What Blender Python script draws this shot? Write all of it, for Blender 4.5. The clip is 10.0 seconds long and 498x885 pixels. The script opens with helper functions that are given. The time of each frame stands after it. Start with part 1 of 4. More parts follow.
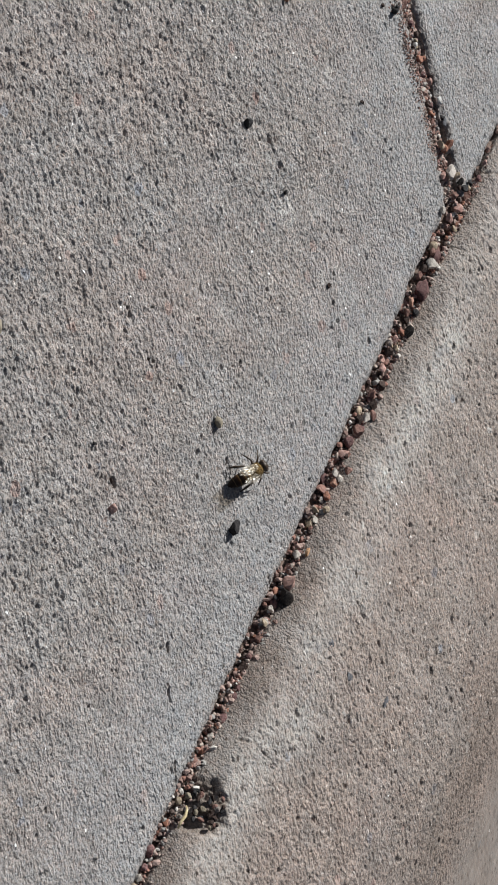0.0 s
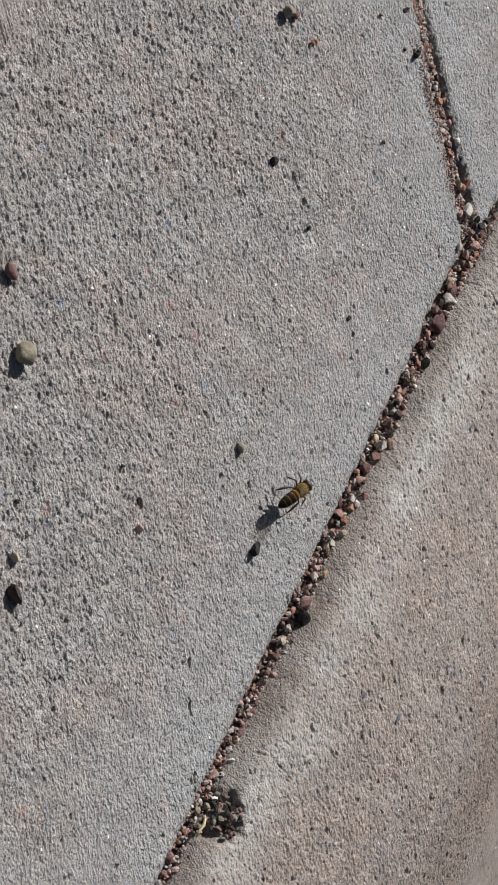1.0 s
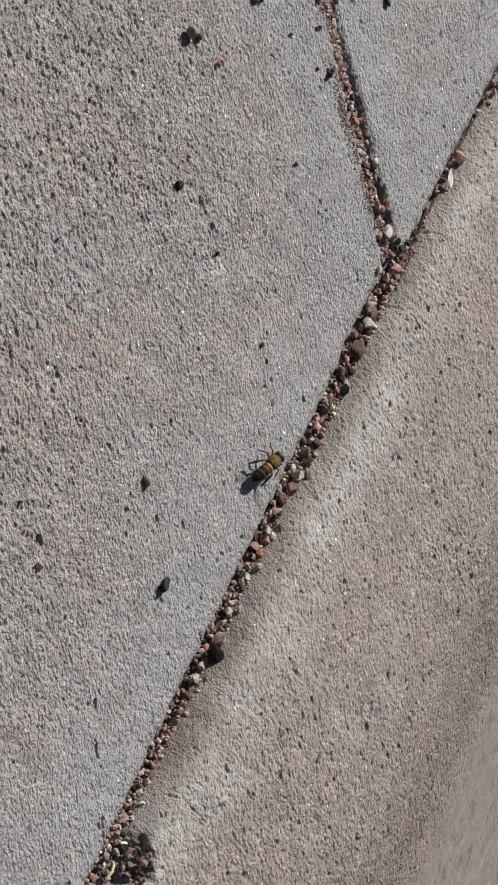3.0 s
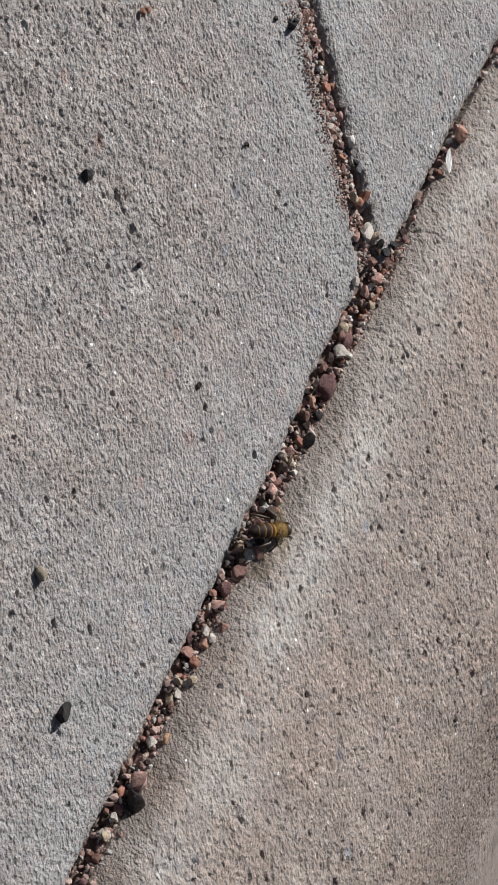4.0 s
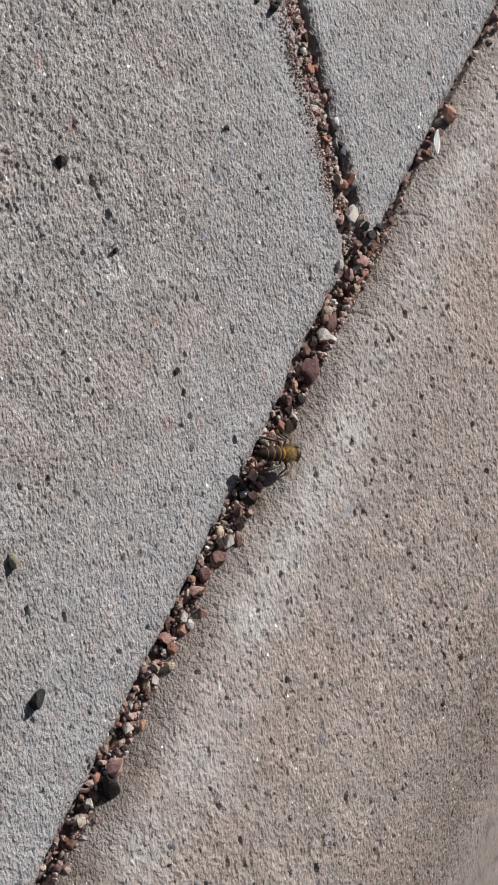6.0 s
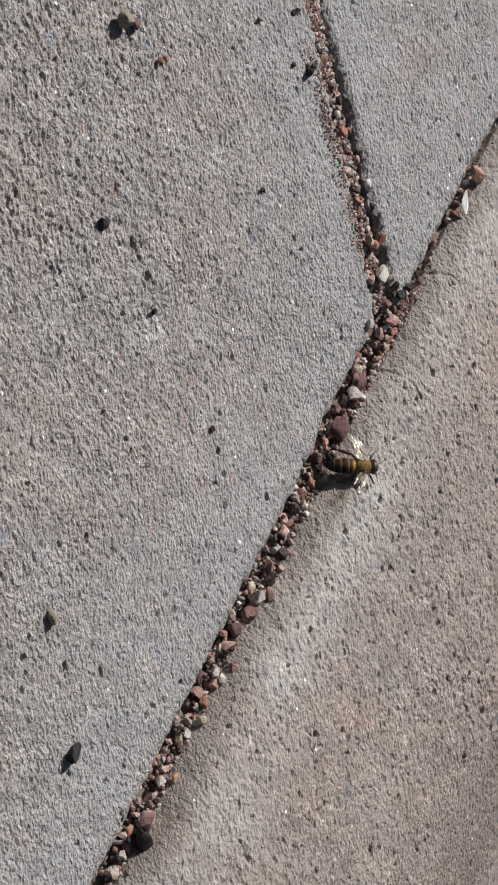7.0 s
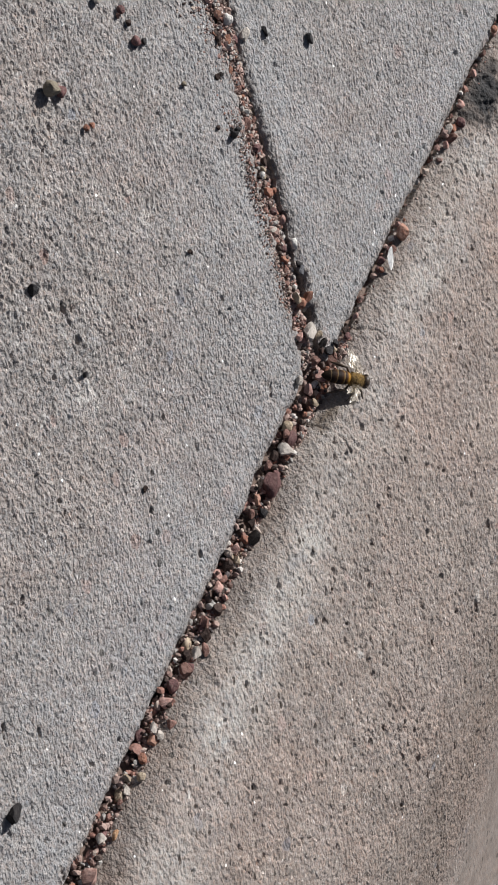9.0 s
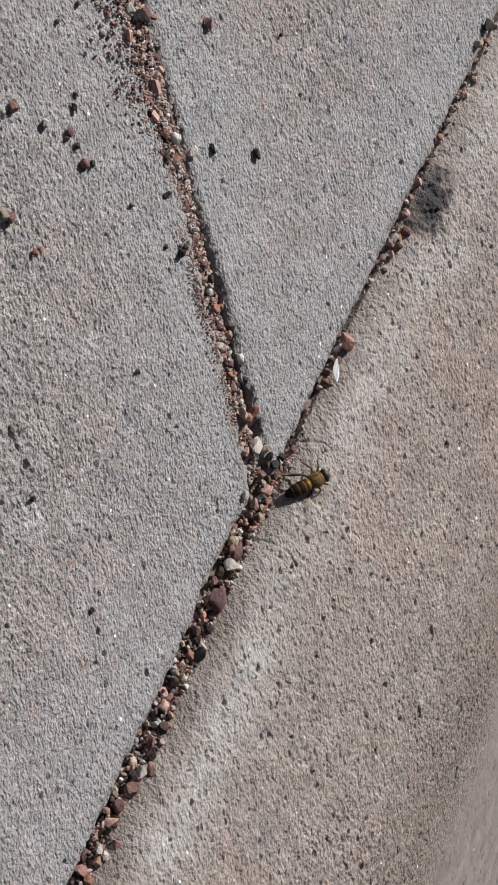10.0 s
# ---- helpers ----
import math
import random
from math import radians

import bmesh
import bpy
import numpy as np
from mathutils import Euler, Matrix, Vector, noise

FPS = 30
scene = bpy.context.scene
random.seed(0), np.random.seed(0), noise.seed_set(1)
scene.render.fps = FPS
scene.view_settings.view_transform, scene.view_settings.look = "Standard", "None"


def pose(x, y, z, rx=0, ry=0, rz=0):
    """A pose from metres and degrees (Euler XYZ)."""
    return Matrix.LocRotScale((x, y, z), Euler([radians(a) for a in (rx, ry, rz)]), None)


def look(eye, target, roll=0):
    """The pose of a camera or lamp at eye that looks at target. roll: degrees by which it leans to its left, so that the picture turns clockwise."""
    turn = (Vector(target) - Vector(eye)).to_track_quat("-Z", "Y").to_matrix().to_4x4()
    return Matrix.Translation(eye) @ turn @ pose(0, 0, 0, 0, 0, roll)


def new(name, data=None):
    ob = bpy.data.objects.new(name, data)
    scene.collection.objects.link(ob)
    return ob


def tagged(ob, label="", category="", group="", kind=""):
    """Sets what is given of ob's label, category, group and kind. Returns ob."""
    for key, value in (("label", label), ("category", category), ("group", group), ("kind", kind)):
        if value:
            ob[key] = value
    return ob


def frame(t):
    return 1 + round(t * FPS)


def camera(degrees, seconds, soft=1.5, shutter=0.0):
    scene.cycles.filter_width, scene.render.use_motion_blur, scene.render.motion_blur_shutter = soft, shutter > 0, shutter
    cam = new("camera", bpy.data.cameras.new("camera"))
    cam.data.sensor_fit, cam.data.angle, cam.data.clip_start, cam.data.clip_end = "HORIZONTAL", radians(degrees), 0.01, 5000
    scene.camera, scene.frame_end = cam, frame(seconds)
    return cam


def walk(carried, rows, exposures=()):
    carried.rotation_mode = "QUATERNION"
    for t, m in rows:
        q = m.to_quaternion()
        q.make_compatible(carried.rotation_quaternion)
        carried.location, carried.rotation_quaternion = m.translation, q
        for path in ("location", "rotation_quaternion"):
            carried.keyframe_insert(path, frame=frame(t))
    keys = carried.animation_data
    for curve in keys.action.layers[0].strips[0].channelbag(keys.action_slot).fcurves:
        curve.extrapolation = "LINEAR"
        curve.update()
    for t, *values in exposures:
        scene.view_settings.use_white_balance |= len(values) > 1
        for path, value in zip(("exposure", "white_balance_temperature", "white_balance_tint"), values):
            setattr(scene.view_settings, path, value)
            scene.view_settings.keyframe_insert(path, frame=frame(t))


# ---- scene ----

# ---- camera and its walk ----
cam = camera(13.0, 10.0, soft=1.7)
walk(cam, [
    (0, look((-0.38631, 0.34987, 0.44963), (-0.16685, 0.09195, 0.08177), 84.970)),
    (0.5, look((-0.40438, 0.36702, 0.46051), (-0.18233, 0.10881, 0.09442), 84.816)),
    (1, look((-0.39859, 0.36407, 0.46676), (-0.17572, 0.11169, 0.09712), 85.099)),
    (1.5, look((-0.39561, 0.36016, 0.47942), (-0.17003, 0.10609, 0.11259), 84.404)),
    (2, look((-0.38758, 0.36442, 0.48808), (-0.16452, 0.11031, 0.11974), 84.272)),
    (2.5, look((-0.38913, 0.34888, 0.49779), (-0.16229, 0.10395, 0.12556), 83.492)),
    (2.7, look((-0.39201, 0.34569, 0.49638), (-0.16253, 0.10298, 0.12432), 82.761)),
    (3.8, look((-0.28610, 0.28134, 0.37407), (-0.07084, 0.02469, 0.00286), 85.137)),
    (4, look((-0.27817, 0.26858, 0.36896), (-0.06128, 0.01379, -0.00258), 85.036)),
    (4.5, look((-0.28096, 0.26298, 0.36833), (-0.07224, -0.00552, 0.00180), 87.280)),
    (5, look((-0.27736, 0.25602, 0.37387), (-0.07198, -0.00143, -0.00235), 86.273)),
    (5.5, look((-0.26823, 0.25697, 0.37797), (-0.07245, 0.00556, -0.00734), 86.138)),
    (5.7, look((-0.26520, 0.25621, 0.38081), (-0.06550, 0.00687, -0.00383), 85.709)),
    (6.8, look((-0.26680, 0.27418, 0.38081), (-0.05931, 0.02126, 0.00270), 86.461)),
    (7, look((-0.26525, 0.27708, 0.38035), (-0.05784, 0.02516, 0.00152), 86.405)),
    (7.5, look((-0.27263, 0.28316, 0.37057), (-0.06274, 0.01940, 0.00128), 88.674)),
    (8, look((-0.27221, 0.28723, 0.36988), (-0.05610, 0.01960, 0.00702), 89.116)),
    (8.5, look((-0.28224, 0.28685, 0.36869), (-0.07094, 0.01911, 0.00309), 88.505)),
    (9, look((-0.26318, 0.28217, 0.38801), (-0.04379, 0.02711, 0.01813), 84.239)),
    (9.5, look((-0.26212, 0.28561, 0.39006), (-0.03751, 0.03267, 0.02185), 82.992)),
    (10, look((-0.24298, 0.30118, 0.39218), (-0.01798, 0.03839, 0.03119), 84.596)),
], exposures=((0, 0.09, 6340, 6), (2.7, 0.09, 6400, 7), (5, 0.10, 6430, 9), (8, 0.10, 6440, 9), (10, 0.10, 6420, 9)))

# ---- sun and sky ----
SUN_EL, SUN_AZ = 43.0, 4.1   # degrees: height, and turn from +x towards +y
SUN_WAY = Vector((math.cos(radians(SUN_AZ)) * math.cos(radians(SUN_EL)),
                  math.sin(radians(SUN_AZ)) * math.cos(radians(SUN_EL)), math.sin(radians(SUN_EL))))
world = bpy.data.worlds.new("sky")
scene.world = world
world.use_nodes = True
wn = world.node_tree.nodes
sky = wn.new("ShaderNodeTexSky")
sky.sky_type, sky.sun_disc = "NISHITA", False
sky.air_density, sky.dust_density, sky.ozone_density = 0.8, 3.0, 0.3
sky.sun_elevation, sky.sun_rotation = radians(SUN_EL), radians(90 - SUN_AZ)
wn["Background"].inputs["Strength"].default_value = 0.042
world.node_tree.links.new(sky.outputs["Color"], wn["Background"].inputs["Color"])
lamp = bpy.data.lights.new("sun", "SUN")
lamp.energy, lamp.angle, lamp.color = 5.2, radians(0.53), (0.980, 0.962, 0.948)
sun = new("sun", lamp)
sun.matrix_world = look(SUN_WAY * 3.0, (0, 0, 0))

# ---- node helpers ----
BRUSH = 38.9   # degrees: the way the concrete was brushed


def material(name):
    m = bpy.data.materials.new(name)
    m.use_nodes = True
    n = m.node_tree.nodes
    return m, m.node_tree, n["Principled BSDF"]


def add(tree, kind, **values):
    node = tree.nodes.new(kind)
    for key, value in values.items():
        node.inputs[key.replace("_", " ")].default_value = value
    return node


def link(tree, a, b):
    tree.links.new(a, b)


def mix(tree, fac, a, b, blend="MIX"):
    """Colour mix; fac, a and b are sockets or values."""
    node = tree.nodes.new("ShaderNodeMix")
    node.data_type, node.blend_type = "RGBA", blend
    for socket, value in ((node.inputs[0], fac), (node.inputs[6], a), (node.inputs[7], b)):
        if isinstance(value, (int, float)):
            socket.default_value = value
        elif isinstance(value, tuple):
            socket.default_value = (*value, 1) if len(value) == 3 else value
        else:
            link(tree, value, socket)
    return node.outputs[2]


def ramp(tree, fac, stops, kind="LINEAR"):
    node = tree.nodes.new("ShaderNodeValToRGB")
    node.color_ramp.interpolation = kind
    els = node.color_ramp.elements
    while len(els) < len(stops):
        els.new(0.5)
    for el, (at, col) in zip(els, stops):
        el.position = at
        el.color = (col, col, col, 1) if isinstance(col, (int, float)) else (*col, 1)
    link(tree, fac, node.inputs[0])
    return node.outputs[0]


def math_node(tree, op, a, b=0.0):
    node = tree.nodes.new("ShaderNodeMath")
    node.operation = op
    for socket, value in zip(node.inputs, (a, b)):
        if isinstance(value, (int, float)):
            socket.default_value = value
        else:
            link(tree, value, socket)
    return node.outputs[0]


def brushed(tree, squeeze=0.72):
    """Object coordinates in metres, drawn out along the brushing."""
    co = tree.nodes.new("ShaderNodeTexCoord")
    mp = tree.nodes.new("ShaderNodeMapping")
    mp.vector_type = "TEXTURE"
    mp.inputs["Rotation"].default_value = (0, 0, radians(BRUSH))
    mp.inputs["Scale"].default_value = (1 / squeeze, 1, 1)
    link(tree, co.outputs["Object"], mp.inputs["Vector"])
    return co.outputs["Object"], mp.outputs[0]


def noise_tex(tree, vec, scale, detail=3.0, rough=0.6):
    node = add(tree, "ShaderNodeTexNoise", Scale=scale, Detail=detail, Roughness=rough)
    link(tree, vec, node.inputs["Vector"])
    return node.outputs["Fac"]


def cells(tree, vec, scale, feature="F1"):
    node = add(tree, "ShaderNodeTexVoronoi", Scale=scale)
    node.feature = feature
    link(tree, vec, node.inputs["Vector"])
    return node


def concrete(name, dark, mid, light, paste, warm, sand, flecks, salt, tooth):
    """Weathered brushed concrete: cement paste, sand grains of several colours, bright quartz specks, broad stains.
    flecks: how strongly the dirt and shade of slits are painted in; salt: contrast between the grains; tooth: height of
    their relief in metres.
    The mesh carries "paste", how much smooth cement skin is left, and "soil", how far it turns brown: dirt, grooves,
    far edge."""
    m, t, bsdf = material(name)
    raw, vec = brushed(t)
    fine = noise_tex(t, vec, 1250, 4, 0.7)
    base = ramp(t, fine, ((0.30, dark), (0.5, mid), (0.72, light)))
    own = t.nodes.new("ShaderNodeAttribute")
    own.attribute_name = "grain"
    more = math_node(t, "FRACT", math_node(t, "MULTIPLY", own.outputs["Fac"], 37.0))
    grains = ramp(t, more, tuple(sand), "CONSTANT")
    base = mix(t, ramp(t, math_node(t, "FRACT", math_node(t, "MULTIPLY", own.outputs["Fac"], 113.0)), ((0.0, 0.25), (0.5, 0.55), (0.95, 0.95))), base, grains)
    base = mix(t, ramp(t, noise_tex(t, raw, 75, 2), ((0.38, 0.0), (0.62, 1.0))), mix(t, 1.0, base, (1.012, 0.995, 0.985), "MULTIPLY"), mix(t, 1.0, base, (0.995, 1.0, 1.012), "MULTIPLY"))
    stain = noise_tex(t, raw, 34, 4, 0.6)
    base = mix(t, ramp(t, stain, ((0.35, 0.0), (0.68, 0.4))), base, warm, "MULTIPLY")
    cloud = noise_tex(t, raw, 120, 3, 0.55)
    base = mix(t, 1.0, base, ramp(t, cloud, ((0.3, 0.80), (0.7, 1.12))), "MULTIPLY")
    chip = cells(t, vec, 300)
    which = t.nodes.new("ShaderNodeSeparateColor")
    link(t, chip.outputs["Color"], which.inputs[0])
    shown = math_node(t, "MULTIPLY", math_node(t, "LESS_THAN", chip.outputs["Distance"], math_node(t, "MULTIPLY", which.outputs[2], 0.48)),
                      math_node(t, "GREATER_THAN", which.outputs[0], 0.90))
    tint = ramp(t, which.outputs[1], ((0.0, (0.36, 0.27, 0.24)), (0.3, (0.24, 0.255, 0.29)), (0.5, (0.46, 0.43, 0.40)), (0.7, (0.30, 0.20, 0.17)), (0.85, (0.17, 0.17, 0.19))), "CONSTANT")
    base = mix(t, math_node(t, "MULTIPLY", shown, 0.6), base, tint)
    base = mix(t, ramp(t, noise_tex(t, raw, 21, 5, 0.7), ((0.45, 0.0), (0.62, 1.0))), base, mix(t, 1.0, base, (1.035, 0.985, 0.965), "MULTIPLY"))
    skin = t.nodes.new("ShaderNodeAttribute")
    skin.attribute_name = "paste"
    pale = mix(t, ramp(t, noise_tex(t, vec, 900, 3, 0.6), ((0.3, 0.0), (0.7, 1.0))), tuple(0.78 * c for c in paste), paste)
    pale = mix(t, ramp(t, noise_tex(t, raw, 170, 4, 0.65), ((0.52, 0.0), (0.64, 0.75))), pale, mix(t, 1.0, pale, (0.66, 0.69, 0.74), "MULTIPLY"))
    some = math_node(t, "MULTIPLY", skin.outputs["Fac"], ramp(t, noise_tex(t, raw, 260, 3), ((0.3, 0.35), (0.6, 0.85))))
    base = mix(t, some, base, pale)
    soil = t.nodes.new("ShaderNodeAttribute")
    soil.attribute_name = "soil"
    browning = math_node(t, "MULTIPLY", soil.outputs["Fac"], ramp(t, noise_tex(t, raw, 420, 4), ((0.3, 0.4), (0.65, 1.0))))
    base = mix(t, browning, base, (0.16, 0.125, 0.10))
    scuff = t.nodes.new("ShaderNodeAttribute")
    scuff.attribute_name = "scuff"
    base = mix(t, math_node(t, "MULTIPLY", scuff.outputs["Fac"], ramp(t, noise_tex(t, raw, 800, 3), ((0.4, 0.1), (0.6, 0.8)))), base, (0.60, 0.58, 0.55))
    tar = t.nodes.new("ShaderNodeAttribute")
    tar.attribute_name = "tar"
    base = mix(t, math_node(t, "MULTIPLY", tar.outputs["Fac"], 0.95), base, (0.032, 0.033, 0.035))
    speck = cells(t, vec, 430)
    pick = t.nodes.new("ShaderNodeSeparateColor")
    link(t, speck.outputs["Color"], pick.inputs[0])
    here = math_node(t, "MULTIPLY", math_node(t, "LESS_THAN", speck.outputs["Distance"], math_node(t, "MULTIPLY", pick.outputs[2], 0.155)),
                     math_node(t, "GREATER_THAN", pick.outputs[0], 0.92))
    base = mix(t, here, base, (0.86, 0.85, 0.83))
    # small pits: their dirt and shade put into the colour, no depth
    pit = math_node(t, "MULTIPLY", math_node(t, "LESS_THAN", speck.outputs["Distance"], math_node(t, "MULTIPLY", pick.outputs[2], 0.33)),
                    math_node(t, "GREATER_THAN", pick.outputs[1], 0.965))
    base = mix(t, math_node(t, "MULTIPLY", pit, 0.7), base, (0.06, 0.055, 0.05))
    # longer slits, dark inside by colour alone
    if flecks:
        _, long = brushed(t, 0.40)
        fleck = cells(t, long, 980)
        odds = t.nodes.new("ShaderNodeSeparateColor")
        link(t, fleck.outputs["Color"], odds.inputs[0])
        painted_slit = math_node(t, "MULTIPLY", math_node(t, "LESS_THAN", fleck.outputs["Distance"], math_node(t, "MULTIPLY", odds.outputs[2], 0.46)),
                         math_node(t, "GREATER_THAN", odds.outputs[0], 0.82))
        base = mix(t, math_node(t, "MULTIPLY", painted_slit, flecks), base, (0.085, 0.07, 0.06))
    down = t.nodes.new("ShaderNodeAttribute")
    down.attribute_name = "face"
    spots = ramp(t, noise_tex(t, raw, 130, 3, 0.6), ((0.28, 0.62), (0.42, 0.92), (0.60, 1.0), (0.74, 1.14)))
    base = mix(t, down.outputs["Fac"], base, mix(t, 1.0, base, spots, "MULTIPLY"))
    sandy = cells(t, vec, 1650)
    tone = t.nodes.new("ShaderNodeSeparateColor")
    link(t, sandy.outputs["Color"], tone.inputs[0])
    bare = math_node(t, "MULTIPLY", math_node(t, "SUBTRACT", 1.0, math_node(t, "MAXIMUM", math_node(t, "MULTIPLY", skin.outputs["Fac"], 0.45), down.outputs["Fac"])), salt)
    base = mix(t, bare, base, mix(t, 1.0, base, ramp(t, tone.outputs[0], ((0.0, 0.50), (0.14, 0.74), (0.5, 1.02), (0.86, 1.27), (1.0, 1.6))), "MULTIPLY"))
    base = mix(t, 0.32, base, mix(t, 1.0, base, ramp(t, tone.outputs[1], ((0.0, (1.14, 0.96, 0.88)), (0.5, (1.0, 1.0, 1.0)), (1.0, (0.90, 0.99, 1.10)))), "MULTIPLY"))
    link(t, base, bsdf.inputs["Base Color"])
    link(t, math_node(t, "SUBTRACT", 0.88, math_node(t, "MULTIPLY", here, 0.6)), bsdf.inputs["Roughness"])
    bsdf.inputs["Specular IOR Level"].default_value = 0.3
    tops = math_node(t, "ADD", math_node(t, "MULTIPLY", noise_tex(t, vec, 1700, 2, 0.6), 1.0), math_node(t, "MULTIPLY", sandy.outputs["Distance"], -0.28))
    bump = add(t, "ShaderNodeBump", Distance=tooth)
    link(t, math_node(t, "SUBTRACT", 1.0, math_node(t, "MULTIPLY", down.outputs["Fac"], 0.9)), bump.inputs["Strength"])
    link(t, tops, bump.inputs["Height"])
    link(t, bump.outputs[0], bsdf.inputs["Normal"])
    return m


GREY_SAND = ((0.0, (0.13, 0.125, 0.125)), (0.12, (0.30, 0.28, 0.265)), (0.36, (0.38, 0.365, 0.35)), (0.58, (0.25, 0.255, 0.27)),
             (0.72, (0.34, 0.275, 0.24)), (0.84, (0.50, 0.48, 0.455)), (0.94, (0.62, 0.60, 0.57)))
WARM_SAND = ((0.0, (0.12, 0.10, 0.09)), (0.18, (0.30, 0.25, 0.22)), (0.42, (0.38, 0.33, 0.29)), (0.64, (0.25, 0.22, 0.20)),
             (0.8, (0.36, 0.28, 0.235)), (0.9, (0.54, 0.49, 0.45)))
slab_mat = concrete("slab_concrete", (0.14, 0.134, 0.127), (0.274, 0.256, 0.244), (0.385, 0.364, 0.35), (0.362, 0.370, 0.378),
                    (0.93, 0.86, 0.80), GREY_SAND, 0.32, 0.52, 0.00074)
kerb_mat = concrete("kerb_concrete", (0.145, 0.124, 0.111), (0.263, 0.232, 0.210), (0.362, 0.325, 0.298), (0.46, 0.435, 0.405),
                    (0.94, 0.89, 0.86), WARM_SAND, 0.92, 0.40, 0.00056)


def stone(name, low, high, rough=0.7, dust=0.35):
    """A pebble's stone: two tones in blotches, a little dust, each pebble shifted by its own chance."""
    m, t, bsdf = material(name)
    co = t.nodes.new("ShaderNodeTexCoord")
    info = t.nodes.new("ShaderNodeObjectInfo")
    apart = t.nodes.new("ShaderNodeVectorMath")
    apart.operation = "ADD"
    link(t, co.outputs["Object"], apart.inputs[0])
    link(t, math_node(t, "MULTIPLY", info.outputs["Random"], 50.0), apart.inputs[1])
    vec = apart.outputs[0]
    col = ramp(t, noise_tex(t, vec, 2.2, 5, 0.65), ((0.34, low), (0.66, high)))
    col = mix(t, ramp(t, noise_tex(t, vec, 5.5, 4, 0.7), ((0.52, 0.0), (0.72, dust))), col, (0.34, 0.29, 0.25))
    shift = ramp(t, info.outputs["Random"], ((0.0, 0.8), (1.0, 1.25)))
    link(t, mix(t, 1.0, col, shift, "MULTIPLY"), bsdf.inputs["Base Color"])
    bsdf.inputs["Roughness"].default_value = rough
    bsdf.inputs["Specular IOR Level"].default_value = 0.2
    bump = add(t, "ShaderNodeBump", Strength=0.8, Distance=0.0006)
    link(t, noise_tex(t, vec, 3.5, 5, 0.65), bump.inputs["Height"])
    link(t, bump.outputs[0], bsdf.inputs["Normal"])
    return m


STONES = {
    "maroon": (stone("maroon_stone", (0.09, 0.045, 0.045), (0.18, 0.095, 0.09)), "dark maroon-brown rounded pebble"),
    "pale": (stone("pale_stone", (0.34, 0.30, 0.265), (0.52, 0.47, 0.42)), "pale grey rough stone chip"),
    "black": (stone("black_stone", (0.01, 0.008, 0.008), (0.026, 0.021, 0.019), 0.7, 0.06), "nearly black angular pebble"),
    "orange": (stone("orange_stone", (0.32, 0.15, 0.10), (0.50, 0.31, 0.235)), "orange sandstone pebble"),
    "umber": (stone("umber_stone", (0.022, 0.014, 0.012), (0.065, 0.042, 0.035), 0.7, 0.06), "dark brown dusty pebble"),
    "white": (stone("white_stone", (0.60, 0.57, 0.53), (0.82, 0.79, 0.75), 0.6, 0.12), "off-white quartz pebble"),
    "rust": (stone("rust_stone", (0.20, 0.085, 0.06), (0.33, 0.165, 0.11)), "rust-red pebble"),
    "amber": (stone("amber_stone", (0.34, 0.16, 0.07), (0.56, 0.36, 0.22), 0.4), "amber-brown glossy pebble"),
    "brown": (stone("brown_stone", (0.15, 0.078, 0.064), (0.29, 0.165, 0.135)), "brown gravel pebble"),
    "pink": (stone("pink_stone", (0.33, 0.18, 0.15), (0.52, 0.345, 0.30)), "pinkish granite pebble"),
    "tan": (stone("tan_stone", (0.30, 0.23, 0.16), (0.45, 0.37, 0.28)), "tan gravel pebble"),
    "slate": (stone("slate_stone", (0.014, 0.013, 0.014), (0.045, 0.042, 0.044), 0.7, 0.06), "dark slate-grey stone chip"),
    "blue": (stone("blue_stone", (0.10, 0.10, 0.11), (0.19, 0.19, 0.205)), "blue-grey smooth stone"),
    "chalk": (stone("chalk_stone", (0.80, 0.78, 0.74), (0.92, 0.90, 0.87), 0.6, 0.0), "bright white sliver of stone"),
    "coal": (stone("coal_stone", (0.008, 0.007, 0.008), (0.026, 0.023, 0.024), 0.7, 0.06), "nearly black jagged pebble"),
    "olive": (stone("olive_stone", (0.15, 0.125, 0.09), (0.26, 0.225, 0.17)), "olive-grey rounded pebble"),
}


# ---- relief of the concrete ----
def hashed(i, j, k):
    """Even chances between 0 and 1 for whole numbers."""
    h = (i.astype(np.int64) * 374761393 + j.astype(np.int64) * 668265263 + k * 974634777) & 0xFFFFFFFF
    h = ((h ^ (h >> 13)) * 1274126177) & 0xFFFFFFFF
    h = ((h ^ (h >> 16)) * 2246822519) & 0xFFFFFFFF
    return ((h ^ (h >> 15)) & 0xFFFFFF) / float(0xFFFFFF)


def smooth_noise(x, y, k):
    i, j = np.floor(x), np.floor(y)
    u, v = x - i, y - j
    u, v = u * u * (3 - 2 * u), v * v * (3 - 2 * v)
    a, b = hashed(i, j, k), hashed(i + 1, j, k)
    c, d = hashed(i, j + 1, k), hashed(i + 1, j + 1, k)
    return (a * (1 - u) + b * u) * (1 - v) + (c * (1 - u) + d * u) * v - 0.5


def nearest_seed(x, y, k):
    """Distances to the nearest and the second scattered seed, and the nearest one's chance."""
    i, j = np.floor(x), np.floor(y)
    best, second, chance = np.full(x.shape, 9.0), np.full(x.shape, 9.0), np.zeros(x.shape)
    for a in (-1, 0, 1):
        for b in (-1, 0, 1):
            p, q = i + a, j + b
            d = np.hypot(p + hashed(p, q, k) - x, q + hashed(p, q, k + 1) - y)
            near = d < best
            second = np.where(near, best, np.minimum(second, d))
            best = np.where(near, d, best)
            chance = np.where(near, hashed(p, q, k + 2), chance)
    return best, second, chance


